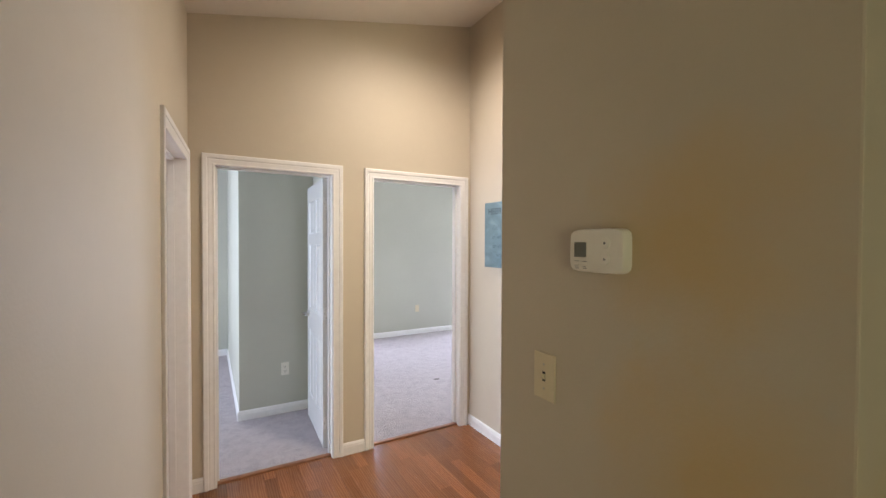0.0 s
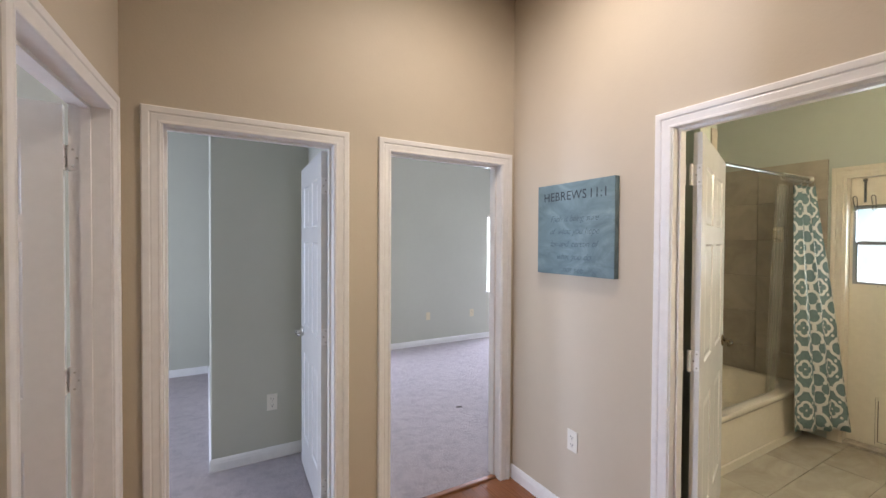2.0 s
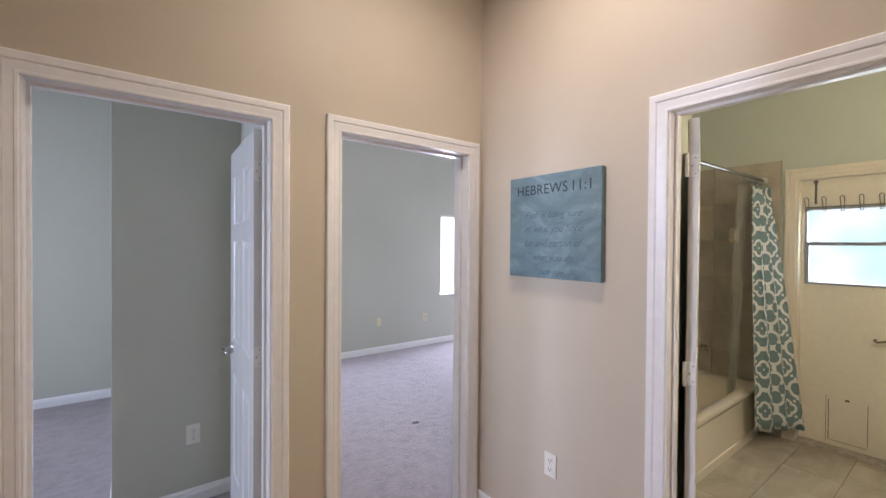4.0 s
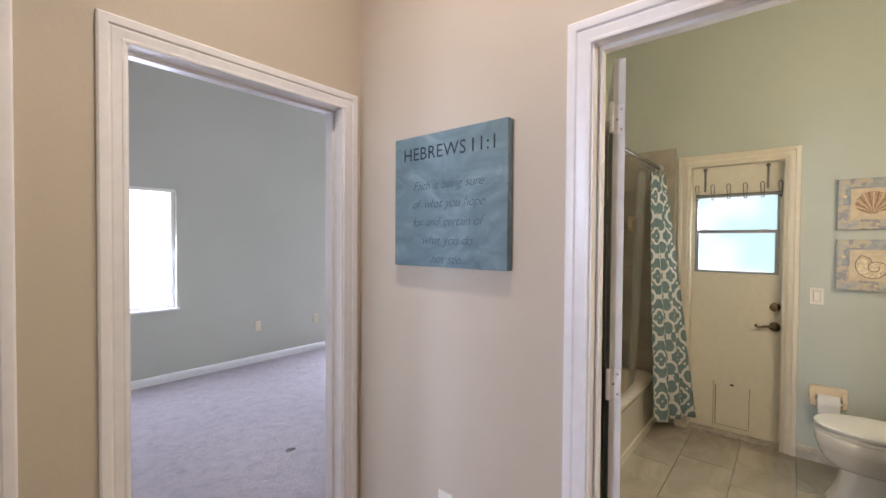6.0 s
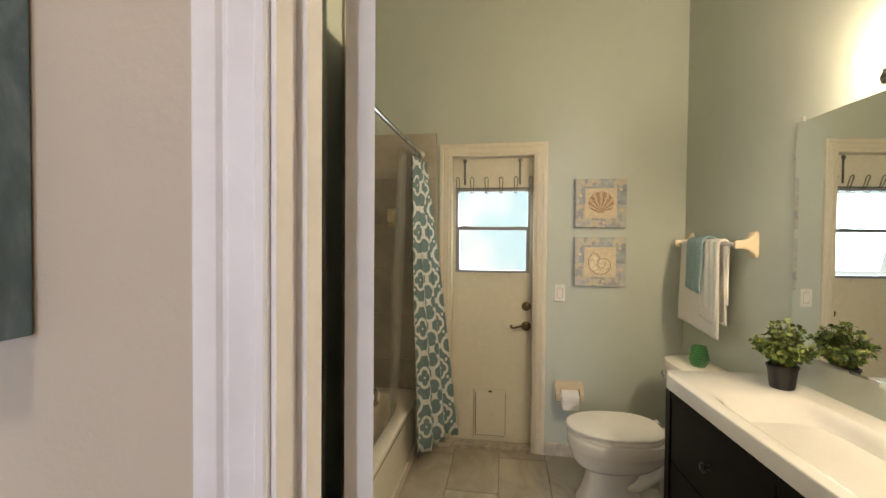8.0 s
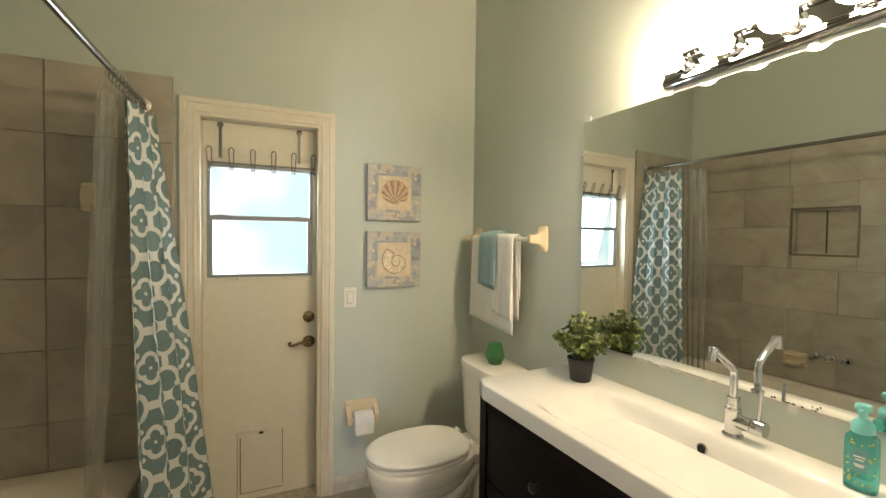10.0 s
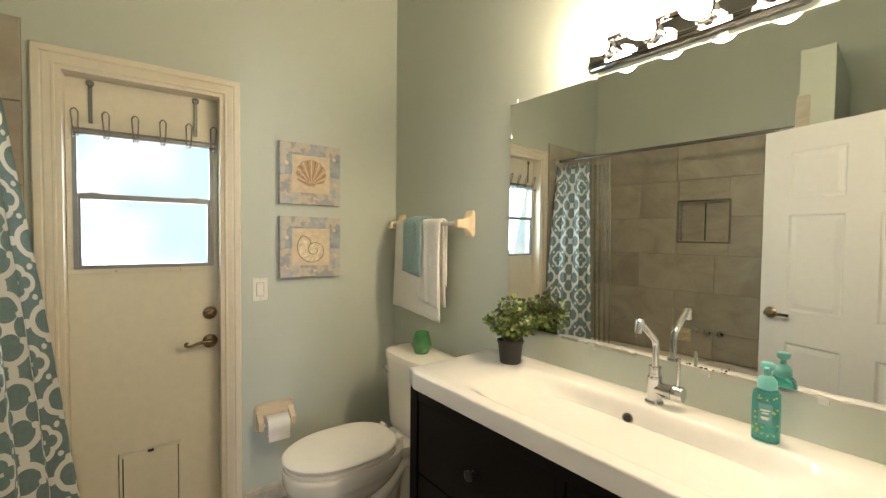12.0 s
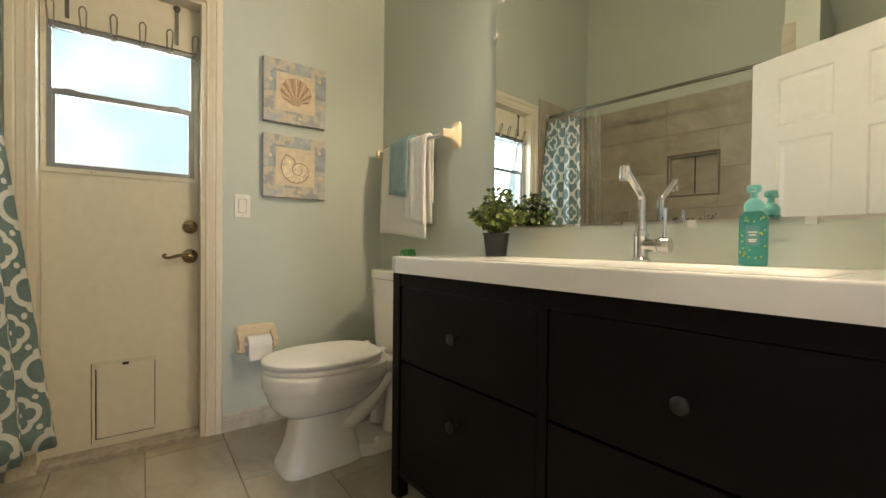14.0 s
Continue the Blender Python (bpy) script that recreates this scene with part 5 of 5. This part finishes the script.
def potted_plant(m):
    o = thing("potted_plant", "small round leafy plant in a black pot", "plant", m)
    part("pot", lathe(BM(), [(0.0, 0.0), (0.033, 0.0), (0.035, 0.003), (0.043, 0.070), (0.046, 0.071), (0.046, 0.078), (0.042, 0.078), (0.040, 0.068), (0.0, 0.066)], 28), POT, o, smooth=40)
    rng = random.Random(5)
    stems, leaves = BM(), BM()
    for i in range(64):
        a, el = rng.uniform(0, 2 * math.pi), rng.uniform(-0.15, 1.5)
        d = Vector((math.cos(a) * math.cos(el), math.sin(a) * math.cos(el), math.sin(el)))
        L = rng.uniform(0.075, 0.105)
        p0 = Vector((rng.uniform(-0.015, 0.015), rng.uniform(-0.015, 0.015), 0.066))
        cpt = p0 + Vector((d.x * 0.04, d.y * 0.04, 0.055))
        end = Vector((0, 0, 0.122)) + Vector((d.x * L * 0.86, d.y * L * 0.86, d.z * L * 0.98))
        pts = bend(p0, cpt, end, 7)
        tube(stems, pts, 0.001, 4)
        for j in range(2, 8):
            for s in range(3):
                q = pts[j]
                out = (q - Vector((0, 0, 0.10))).normalized()
                side = Vector((rng.uniform(-1, 1), rng.uniform(-1, 1), rng.uniform(-0.8, 1))).normalized()
                ax = (out * 0.6 + side).normalized()
                nrm = (out + Vector((rng.uniform(-.5, .5), rng.uniform(-.5, .5), rng.uniform(-.2, .8)))).normalized()
                wd = ax.cross(nrm).normalized()
                up = wd.cross(ax)
                l, w = rng.uniform(0.012, 0.020), rng.uniform(0.0055, 0.009)
                b0 = q + ax * 0.002
                v = [leaves.verts.new(b0), leaves.verts.new(b0 + ax * l * 0.4 + wd * w + up * 0.002), leaves.verts.new(b0 + ax * l * 0.8 + wd * w * 0.8 + up * 0.001), leaves.verts.new(b0 + ax * l - up * 0.001), leaves.verts.new(b0 + ax * l * 0.8 - wd * w * 0.8 + up * 0.001), leaves.verts.new(b0 + ax * l * 0.4 - wd * w + up * 0.002)]
                leaves.faces.new((v[0], v[1], v[2], v[3]))
                leaves.faces.new((v[0], v[3], v[4], v[5]))
    part("stems", stems, STEM, o)
    ob = new("foliage", mesh_of("foliage", leaves))
    ob.data.materials.append(LEAF)
    ob.parent = o
    return o


potted_plant(W @ T(-0.118, 0.118, CT) @ Matrix.Scale(1.17, 4))


def soap_bottle(m):
    o = thing("soap_bottle", "teal foaming soap bottle with pump and printed label", "soap bottle", m)
    r = []
    for z, rx, ry in ((0.0, 0.030, 0.020), (0.004, 0.0335, 0.0235), (0.02, 0.034, 0.024), (0.105, 0.034, 0.024), (0.122, 0.032, 0.0235), (0.130, 0.024, 0.022), (0.133, 0.021, 0.021)):
        r.append(superellipse(0, 0, rx, ry, z, 36, 3.2))
    part("bottle", ring_strip(BM(), r), TEALGLASS, o, smooth=40)
    part("collar", lathe(BM(), [(0.0, 0.132), (0.0225, 0.132), (0.0235, 0.136), (0.0235, 0.152), (0.017, 0.160), (0.010, 0.165), (0.0, 0.165)], 26), TEALCAP, o, smooth=40)
    bm = lathe(BM(), [(0.0, 0.165), (0.009, 0.165), (0.009, 0.178), (0.016, 0.182), (0.018, 0.190), (0.015, 0.197), (0.0, 0.199)], 22)
    box(bm, -0.006, 0.006, 0.0, 0.038, 0.180, 0.190, 0.003)
    part("pump_head", bm, TEALCAP, o, smooth=40)
    part("label", box(BM(), -0.016, 0.016, 0.0243, 0.0249, 0.048, 0.098, 0.0), GREYINK, o)
    bm = BM()
    for z, w in ((0.082, 0.011), (0.075, 0.008), (0.064, 0.010), (0.060, 0.008)):
        box(bm, -w, w, 0.0249, 0.0253, z - 0.0016, z + 0.0016)
    part("label_text", bm, PLASTIC, o)
    rng = random.Random(3)
    for i in range(22):
        x, z = rng.choice((-1, 1)) * rng.uniform(0.017, 0.028), rng.uniform(0.02, 0.118)
        if i % 3 == 0:
            x, z = rng.uniform(-0.02, 0.02), rng.choice((rng.uniform(0.018, 0.042), rng.uniform(0.104, 0.118)))
        part("flower_print", lathe(BM(), [(0.0028, 0.0), (0.0024, 0.0012), (0.0, 0.0013)], 5, pose(x, 0.0236 - max(0, abs(x) - 0.02) * 0.55, z, -90)), YELLOWINK, o)
    return o


soap_bottle(W @ T(-0.945, 0.082, CT) @ pose(0, 0, 0, 0, 0, 8) @ Matrix.Diagonal((0.87, 0.95, 1.0, 1.0)))


# ---- bathroom: mirror and light ----
def wall_mirror():
    o = thing("wall_mirror", "wide frameless mirror held by clear clips above the basin", "mirror", W)
    x0, x1, z0, z1 = -1.42, 0.0, 1.005, 1.965
    part("glass", box(BM(), x0, x1, 0.0015, 0.0065, z0, z1), MIRROR, o)
    part("edge", box(BM(), x0, x1, 0.0005, 0.0015, z0 - 0.002, z1 + 0.002), DARKKNOB, o)
    part("channel", box(BM(), x0, x1, 0.0066, 0.0095, z0 - 0.003, z0 + 0.005), NICKEL, o)
    clipm = clear("clear_clip", (0.95, 0.95, 0.92), 0.6, 0.1)
    for x, z in ((-0.03, z1), (-0.40, z1), (-0.80, z1), (-1.15, z1), (-0.41, z0), (-0.78, z0), (-1.04, z0)):
        up = 1 if z > 1.5 else -1
        part("clip", box(BM(), x - 0.011, x + 0.011, 0.001, 0.011, z - 0.010 + 0.006 * up, z + 0.010 + 0.006 * up, 0.002), clipm, o)
    for z in (1.83, 1.10):
        part("clip", box(BM(), -0.006, 0.014, 0.001, 0.011, z - 0.011, z + 0.011, 0.002), clipm, o)
    return o


glass = wall_mirror()
wear = random.Random(21)
bm = BM()
for i in range(16):
    px, pz, pr = wear.uniform(-0.86, -0.70), 1.0105 + wear.random() ** 2 * 0.016, wear.uniform(0.0016, 0.0042)
    lathe(bm, [(pr, 0.0), (pr * 0.8, 0.0005), (0.0, 0.0006)], 7, pose(px, 0.0064, pz, -90))
tagged(part("worn_silvering", bm, DARKKNOB, glass, "black worn spots in the silvering"), kind="stuff")


def vanity_light():
    o = thing("vanity_light", "chrome bar light with round lit bulbs above the mirror", "wall lamp", W)
    x0, x1, zc = -0.992, -0.383, 2.034
    prof = [(0.0, -0.052), (0.022, -0.054), (0.029, -0.051), (0.031, -0.046), (0.035, -0.045), (0.038, -0.041), (0.038, -0.037), (0.034, -0.035), (0.037, -0.033), (0.037, -0.029), (0.032, -0.027), (0.034, -0.025), (0.033, -0.021), (0.026, -0.019), (0.026, 0.030), (0.033, 0.032), (0.037, 0.037), (0.034, 0.044), (0.024, 0.050), (0.0, 0.051)]
    part("bar", ring_strip(BM(), [[(x, 0.002 + y * k, zc + z * (0.7 + 0.3 * k)) for y, z in prof] for x, k in ((x0, 0.5), (x0 + 0.005, 0.85), (x0 + 0.016, 1.0), (x1 - 0.016, 1.0), (x1 - 0.005, 0.85), (x1, 0.5))]), LAMPBAR, o, smooth=25)
    for i in range(4):
        x = x1 - 0.076 - i * 0.1525
        part("socket", lathe(BM(), [(0.0, 0.0), (0.032, 0.0), (0.033, 0.005), (0.025, 0.010), (0.0235, 0.012), (0.0235, 0.030), (0.026, 0.033), (0.026, 0.040), (0.0, 0.040)], 26, pose(x, 0.027, zc + 0.004, -90)), CHROME, o, smooth=40)
        part("bulb", lathe(BM(), [(0.0, 0.0), (0.0155, 0.0), (0.019, 0.010), (0.029, 0.019), (0.0375, 0.035), (0.040, 0.051), (0.0375, 0.067), (0.027, 0.083), (0.012, 0.0905), (0.0, 0.0915)], 24, pose(x, 0.063, zc + 0.004, -90)), BULB, o, "round frosted glowing bulb", smooth=60)
    return o


vanity_light()


# ---- bathroom: tub, curtain, rod ----
TX0, TX1, TY0, TY1, RIM = 4.387, XE - 0.014, 3.70, YD + 0.028, 0.395


def bathtub():
    o = thing("bathtub", "white enamel alcove bathtub with a plain apron", "bathtub")
    n = 56
    cx, cy = (TX0 + TX1) / 2, (TY0 + TY1) / 2

    def rect(z, dx, dy, lean=0.0):
        out = []
        for i in range(n):
            a = 2 * math.pi * (i + 0.5) / n
            c, s = math.cos(a), math.sin(a)
            k = 1 / max(abs(c), abs(s))
            y = cy + ((TY1 - TY0) / 2 - dy) * s * k
            if s < 0:
                y += lean
            out.append((cx + ((TX1 - TX0) / 2 - dx) * c * k, y, z))
        return out

    def oval(z, sx, sy, p=4.0):
        out = []
        for i in range(n):
            a = 2 * math.pi * (i + 0.5) / n
            c, s = math.cos(a), math.sin(a)
            k = 1 / (abs(c) ** p + abs(s) ** p) ** (1 / p)
            out.append((cx + (TX1 - TX0) / 2 * sx * c * k, cy + (TY1 - TY0) / 2 * sy * s * k, z))
        return out
    rings = [rect(0, 0, 0.0, 0.0), rect(0.05, 0, 0, 0.004), rect(0.055, 0, 0, 0.014), rect(0.33, 0, 0, 0.026), rect(0.345, 0, 0, 0.006), rect(RIM - 0.02, 0, 0), rect(RIM - 0.005, 0, 0.004), rect(RIM, 0, 0.016),
             oval(RIM, 0.92, 0.80), oval(RIM - 0.008, 0.90, 0.77), oval(RIM - 0.06, 0.87, 0.73), oval(0.12, 0.80, 0.64), oval(0.07, 0.70, 0.5, 3)]
    part("tub", ring_strip(BM(), rings), ENAMEL, o, smooth=45)
    part("drain", lathe(BM(), [(0.0, 0.0), (0.03, 0.0), (0.03, 0.004), (0.0, 0.006)], 20, T(cx + 0.45, cy, 0.071)), CHROME, o)
    return o


bathtub()


def soap_dish(m, label):
    o = thing("soap_dish", label, "soap dish", m)
    part("back_plate", box(BM(), -0.075, 0.075, -0.012, 0, -0.055, 0.055, 0.006), BISCUIT, o)
    bm = ring_strip(BM(), [superellipse(0, -0.035, 0.062 * k, 0.035 * k, z, 28, 3) for z, k in ((-0.045, 0.7), (-0.03, 0.95), (-0.018, 1.0), (-0.018, 0.88), (-0.030, 0.8))])
    part("tray", bm, BISCUIT, o, smooth=40)
    part("grab_bar", tube(BM(), [(-0.055, -0.008, 0.03)] + bend((-0.055, -0.03, 0.03), (-0.05, -0.045, 0.03), (-0.03, -0.045, 0.03)) + bend((0.03, -0.045, 0.03), (0.05, -0.045, 0.03), (0.055, -0.03, 0.03)) + [(0.055, -0.008, 0.03)], 0.008, 10), BISCUIT, o, smooth=60)
    return o


soap_dish(T(5.23, YD + 0.033, 0.565), "biscuit ceramic soap dish on the taupe tile")
o = thing("shower_caddy_post", "biscuit ceramic wall post on the taupe tile", "wall post", T(XE - 0.012, 3.915, 1.62, -90))
part("post", ring_strip(BM(), [[(x, y, z) for x, z, _ in superellipse(0, 0, 0.036 * k, 0.066 * k, 0, 24, 5)] for y, k in ((0, 1.0), (-0.012, 0.97), (-0.025, 0.7), (-0.055, 0.6), (-0.062, 0.5))]), BISCUIT, o, smooth=40)

# hand shower and mixer at the far end
o = thing("tub_mixer", "chrome two-knob tub mixer on the tiled wall", "faucet", T(5.02, YD + 0.033, 0.62))
for dx in (-0.09, 0.0, 0.09):
    part("knob", lathe(BM(), [(0.0, 0.0), (0.026, 0.0), (0.024, 0.012), (0.012, 0.018), (0.012, 0.03), (0.024, 0.034), (0.024, 0.052), (0.0, 0.055)], 18, pose(dx, 0, 0, 90)), CHROME, o, smooth=40)

o = thing("shower_rod", "brushed metal shower curtain rod", "curtain rod")
ROD = (3.712, 2.062)
part("rod", tube(BM(), [(TX0 - 0.0, ROD[0], ROD[1]), (XE - 0.02, ROD[0], ROD[1])], 0.0125, 16), RODMETAL, o, smooth=60)
for x, s in ((XE - 0.013, -90), (4.387, 90)):
    part("flange", lathe(BM(), [(0.0, 0.0), (0.030, 0.0), (0.030, 0.006), (0.018, 0.014), (0.014, 0.03), (0.0, 0.03)], 22, pose(x, ROD[0], ROD[1], 0, s)), NICKEL, o, smooth=40)


def hanging(name, label, mat, top, bottom, z0, z1, folds, amp, thick, seed, category):
    """A pleated hanging from the line top to the line bottom in plan."""
    o = thing(name, label, category)
    rng = random.Random(seed)
    nu, nv = folds * 12, 26
    ph = [rng.uniform(-0.5, 0.5) for _ in range(folds + 2)]
    bm = BM()
    uvl = bm.loops.layers.uv.new("UVMap")
    grid = []
    for j in range(nv + 1):
        t = j / nv
        row = []
        (ax, ay), (bx, by) = [(Vector(p) * (1 - t) + Vector(q) * t) for p, q in zip(top, bottom)]
        L = math.hypot(bx - ax, by - ay)
        nx, ny = -(by - ay) / L, (bx - ax) / L
        for i in range(nu + 1):
            f = i / nu
            k = f * folds
            wob = ph[int(k)] * (1 - k % 1) + ph[int(k) + 1] * (k % 1)
            d = amp * (0.75 + 0.35 * t) * math.sin(2 * math.pi * k + wob * (0.4 + t)) + 0.012 * t * math.sin(3.1 * f + 5 * t)
            s = 0.010 * math.sin(4 * math.pi * k + wob)
            row.append(bm.verts.new((ax + (bx - ax) * f + nx * d + s * (bx - ax) / L, ay + (by - ay) * f + ny * d + s * (by - ay) / L, z1 + (z0 - z1) * t - 0.012 * (1 - t) ** 8 * (1 - math.cos(2 * math.pi * k)) + 0.018 * t * math.sin(2.0 * f + 0.6))))
        grid.append(row)
    mid = grid[nv * 2 // 3]
    along = np.cumsum([0.0] + [(q.co - p.co).length for p, q in zip(mid, mid[1:])])
    for j in range(nv):
        for i in range(nu):
            fc = bm.faces.new((grid[j][i], grid[j][i + 1], grid[j + 1][i + 1], grid[j + 1][i]))
            for lp, (ii, jj) in zip(fc.loops, ((i, j), (i + 1, j), (i + 1, j + 1), (i, j + 1))):
                lp[uvl].uv = (along[ii], z1 + (z0 - z1) * jj / nv)
    ob = part("cloth", bm, mat, o, smooth=80)
    if thick:
        md = ob.modifiers.new("thickness", "SOLIDIFY")
        md.thickness = thick
    return o


cur = hanging("shower_curtain", "teal cotton shower curtain with white trellis print, drawn aside", CURTAIN, ((5.73, 3.700), (6.02, 3.672)), ((5.64, 3.645), (6.005, 3.418)), 0.115, 2.020, 3, 0.022, 0.0018, 4, "shower curtain")
lin = hanging("shower_liner", "clear vinyl liner hanging inside the tub", LINER, ((5.56, 3.735), (5.74, 3.735)), ((5.56, 3.80), (5.74, 3.80)), 0.22, 2.015, 4, 0.016, 0, 9, "shower curtain")
for i in range(10):
    x = 5.60 + i * 0.042
    part("curtain_ring", tube(BM(), [(x, ROD[0] + 0.021 * math.sin(a), ROD[1] - 0.012 + 0.028 * math.cos(a)) for a in [2 * math.pi * k / 16 for k in range(17)]], 0.0018, 6), CHROME, cur)

# ---- pieces: laminate boards, floor tiles, wall tiles ----
rng = random.Random(11)


def board_mesh(l, w, h, name, bev):
    return mesh_of(name, ring_strip(BM(), [[(0, 0, 0), (l, 0, 0), (l, w, 0), (0, w, 0)], [(0, 0, h - bev), (l, 0, h - bev), (l, w, h - bev), (0, w, h - bev)], [(bev, bev, h), (l - bev, bev, h), (l - bev, w - bev, h), (bev, w - bev, h)]]))


hall_floor = bpy.data.objects["floor_hall"]
cache = {}
BW, BL = 0.0735, 0.88
x = 1.24
while x < XH + 0.05:
    w = min(BW, XH + 0.05 - x)
    y = 0.62 - rng.uniform(0, BL)
    while y < YD + 0.035:
        a, c = max(y, 0.62), min(y + BL, YD + 0.035)
        if c - a > 0.02 and not (x > 2.40 and a > 1.64 and c < 2.30):
            key = (round(c - a, 3), round(w, 4))
            if key not in cache:
                cache[key] = board_mesh(w - 0.0004, c - a - 0.0004, 0.012, "plank", 0.0003)
                cache[key].materials.append(OAK)
            ob = new("plank", cache[key])
            ob.location = (x, a, -0.012)
            ob.parent = hall_floor
        y += BL
    x += BW
plain_floor = part("plank_field", box(BM(), -1.2, 6.2, -3.0, 0.62, -0.012, 0.0), OAK, hall_floor)
tagged(plain_floor, kind="stuff")

bath_floor = bpy.data.objects["floor_bathroom"]
cache = {}
TW, TL = 0.3065, 0.611
ys = [2.832 + (k - 4) * TW for k in range(10)]
for k, y in enumerate(ys):
    x = 5.965 - 12 * TL + (0.20 if k % 2 else 0.0)
    while x < XE + 0.03:
        a, c = max(x, XH + 0.11), min(x + TL, XE + 0.0)
        y0, y1 = max(y, 1.85), min(y + TW, TY0 + 0.02)
        if c - a > 0.02 and y1 - y0 > 0.02:
            key = (round(c - a, 3), round(y1 - y0, 3))
            if key not in cache:
                cache[key] = board_mesh(c - a - 0.004, y1 - y0 - 0.004, 0.008, "tile", 0.001)
                cache[key].materials.append(FLOORTILE)
            ob = new("tile", cache[key])
            ob.location = (a + 0.002, y0 + 0.002, -0.008)
            ob.parent = bath_floor
        x += TL


def tiled(name, m, label, u0, u1, shift, skip=None):
    """Tiles on a wall; local x along it, z up, -y out."""
    rows = [0.395, 0.615, 0.939, 1.255, 1.573, 1.892, 2.212]
    bm = BM()
    if skip:
        a, c, za, zb = skip
        for s in ((u0, a, 0.38, 2.212), (c, u1, 0.38, 2.212), (a, c, 0.38, za), (a, c, zb, 2.212)):
            box(bm, s[0], s[1], -0.006, -0.0005, s[2], s[3])
    else:
        box(bm, u0, u1, -0.006, -0.0005, 0.38, 2.212)
    base = tagged(part(name, bm, WALLGROUT), label, "tiling", kind="structure")
    base.matrix_world = m
    for k, (z0, z1) in enumerate(zip(rows, rows[1:])):
        u = u0 - 0.61 + shift[k % len(shift)]
        while u < u1:
            a, c = max(u, u0), min(u + 0.61, u1)
            spans = [(a, c)]
            if skip and z0 < skip[3] and z1 > skip[2]:
                spans = []
                if a < skip[0]:
                    spans.append((a, min(c, skip[0])))
                if c > skip[1]:
                    spans.append((max(a, skip[1]), c))
            for p, q in spans:
                if q - p < 0.01:
                    continue
                me = board_mesh(q - p - 0.005, z1 - z0 - 0.005, 0.009, "tile", 0.0012)
                me.materials.append(WALLTILE)
                ob = new("tile", me)
                ob.parent = base
                ob.matrix_local = pose(p + 0.0025, -0.004, z0 + 0.0025, 90)
            u += 0.61
    return base


tiled("tiling_tub_east", T(XE, YD + 0.045, 0, -90), "taupe stone-look wall tiles at the tub's end", 0.0, YD + 0.045 - 3.597, [0.355])
tb = tiled("tiling_tub_back", T(4.385, YD + 0.045, 0), "taupe stone-look wall tiles behind the tub", 0.0, XE - 4.397, [0.61, 0.30], skip=(0.52, 0.89, 1.37, 1.705))
x0, x1, z0, z1 = 0.52, 0.89, 1.37, 1.705
BRONZEEDGE = plain("bronze_tile_edge", (0.17, 0.14, 0.105), 0.4, 0.3, vary=0.1)
bm = BM()
box(bm, x0, x1, 0.058, 0.070, z0, z1)
box(bm, x0, x0 + 0.008, -0.004, 0.058, z0, z1)
box(bm, x1 - 0.008, x1, -0.004, 0.058, z0, z1)
box(bm, x0 + 0.008, x1 - 0.008, -0.004, 0.058, z0, z0 + 0.008)
box(bm, x0 + 0.008, x1 - 0.008, -0.004, 0.058, z1 - 0.008, z1)
part("niche", bm, WALLTILE, tb, "recessed tiled shelf")
bm = BM()
for bx in ((x0 - 0.014, x0, z0 - 0.014, z1 + 0.014), (x1, x1 + 0.014, z0 - 0.014, z1 + 0.014), (x0, x1, z0 - 0.014, z0), (x0, x1, z1, z1 + 0.014)):
    box(bm, bx[0], bx[1], -0.0165, -0.004, bx[2], bx[3], 0.003)
part("niche_edge", bm, BRONZEEDGE, tb, "dull bronze edge round the shelf")
part("niche_joint", box(BM(), (x0 + x1) / 2 - 0.005, (x0 + x1) / 2 + 0.005, 0.0565, 0.0585, z0 + 0.008, z1 - 0.008), DARK, tb)
for za, zb in ((1.2575, z0 - 0.0165), (z1 + 0.0165, 1.8895)):
    part("tile", box(BM(), x0, x1, -0.013, -0.004, za, zb, 0.0012), WALLTILE, tb)
structure("trim", box(BM(), 4.337, 4.398, 3.583, 3.5915, 0.395, 2.212, 0.002), WALLTILE, "taupe tile strip on the tub's end wall", "tiling")
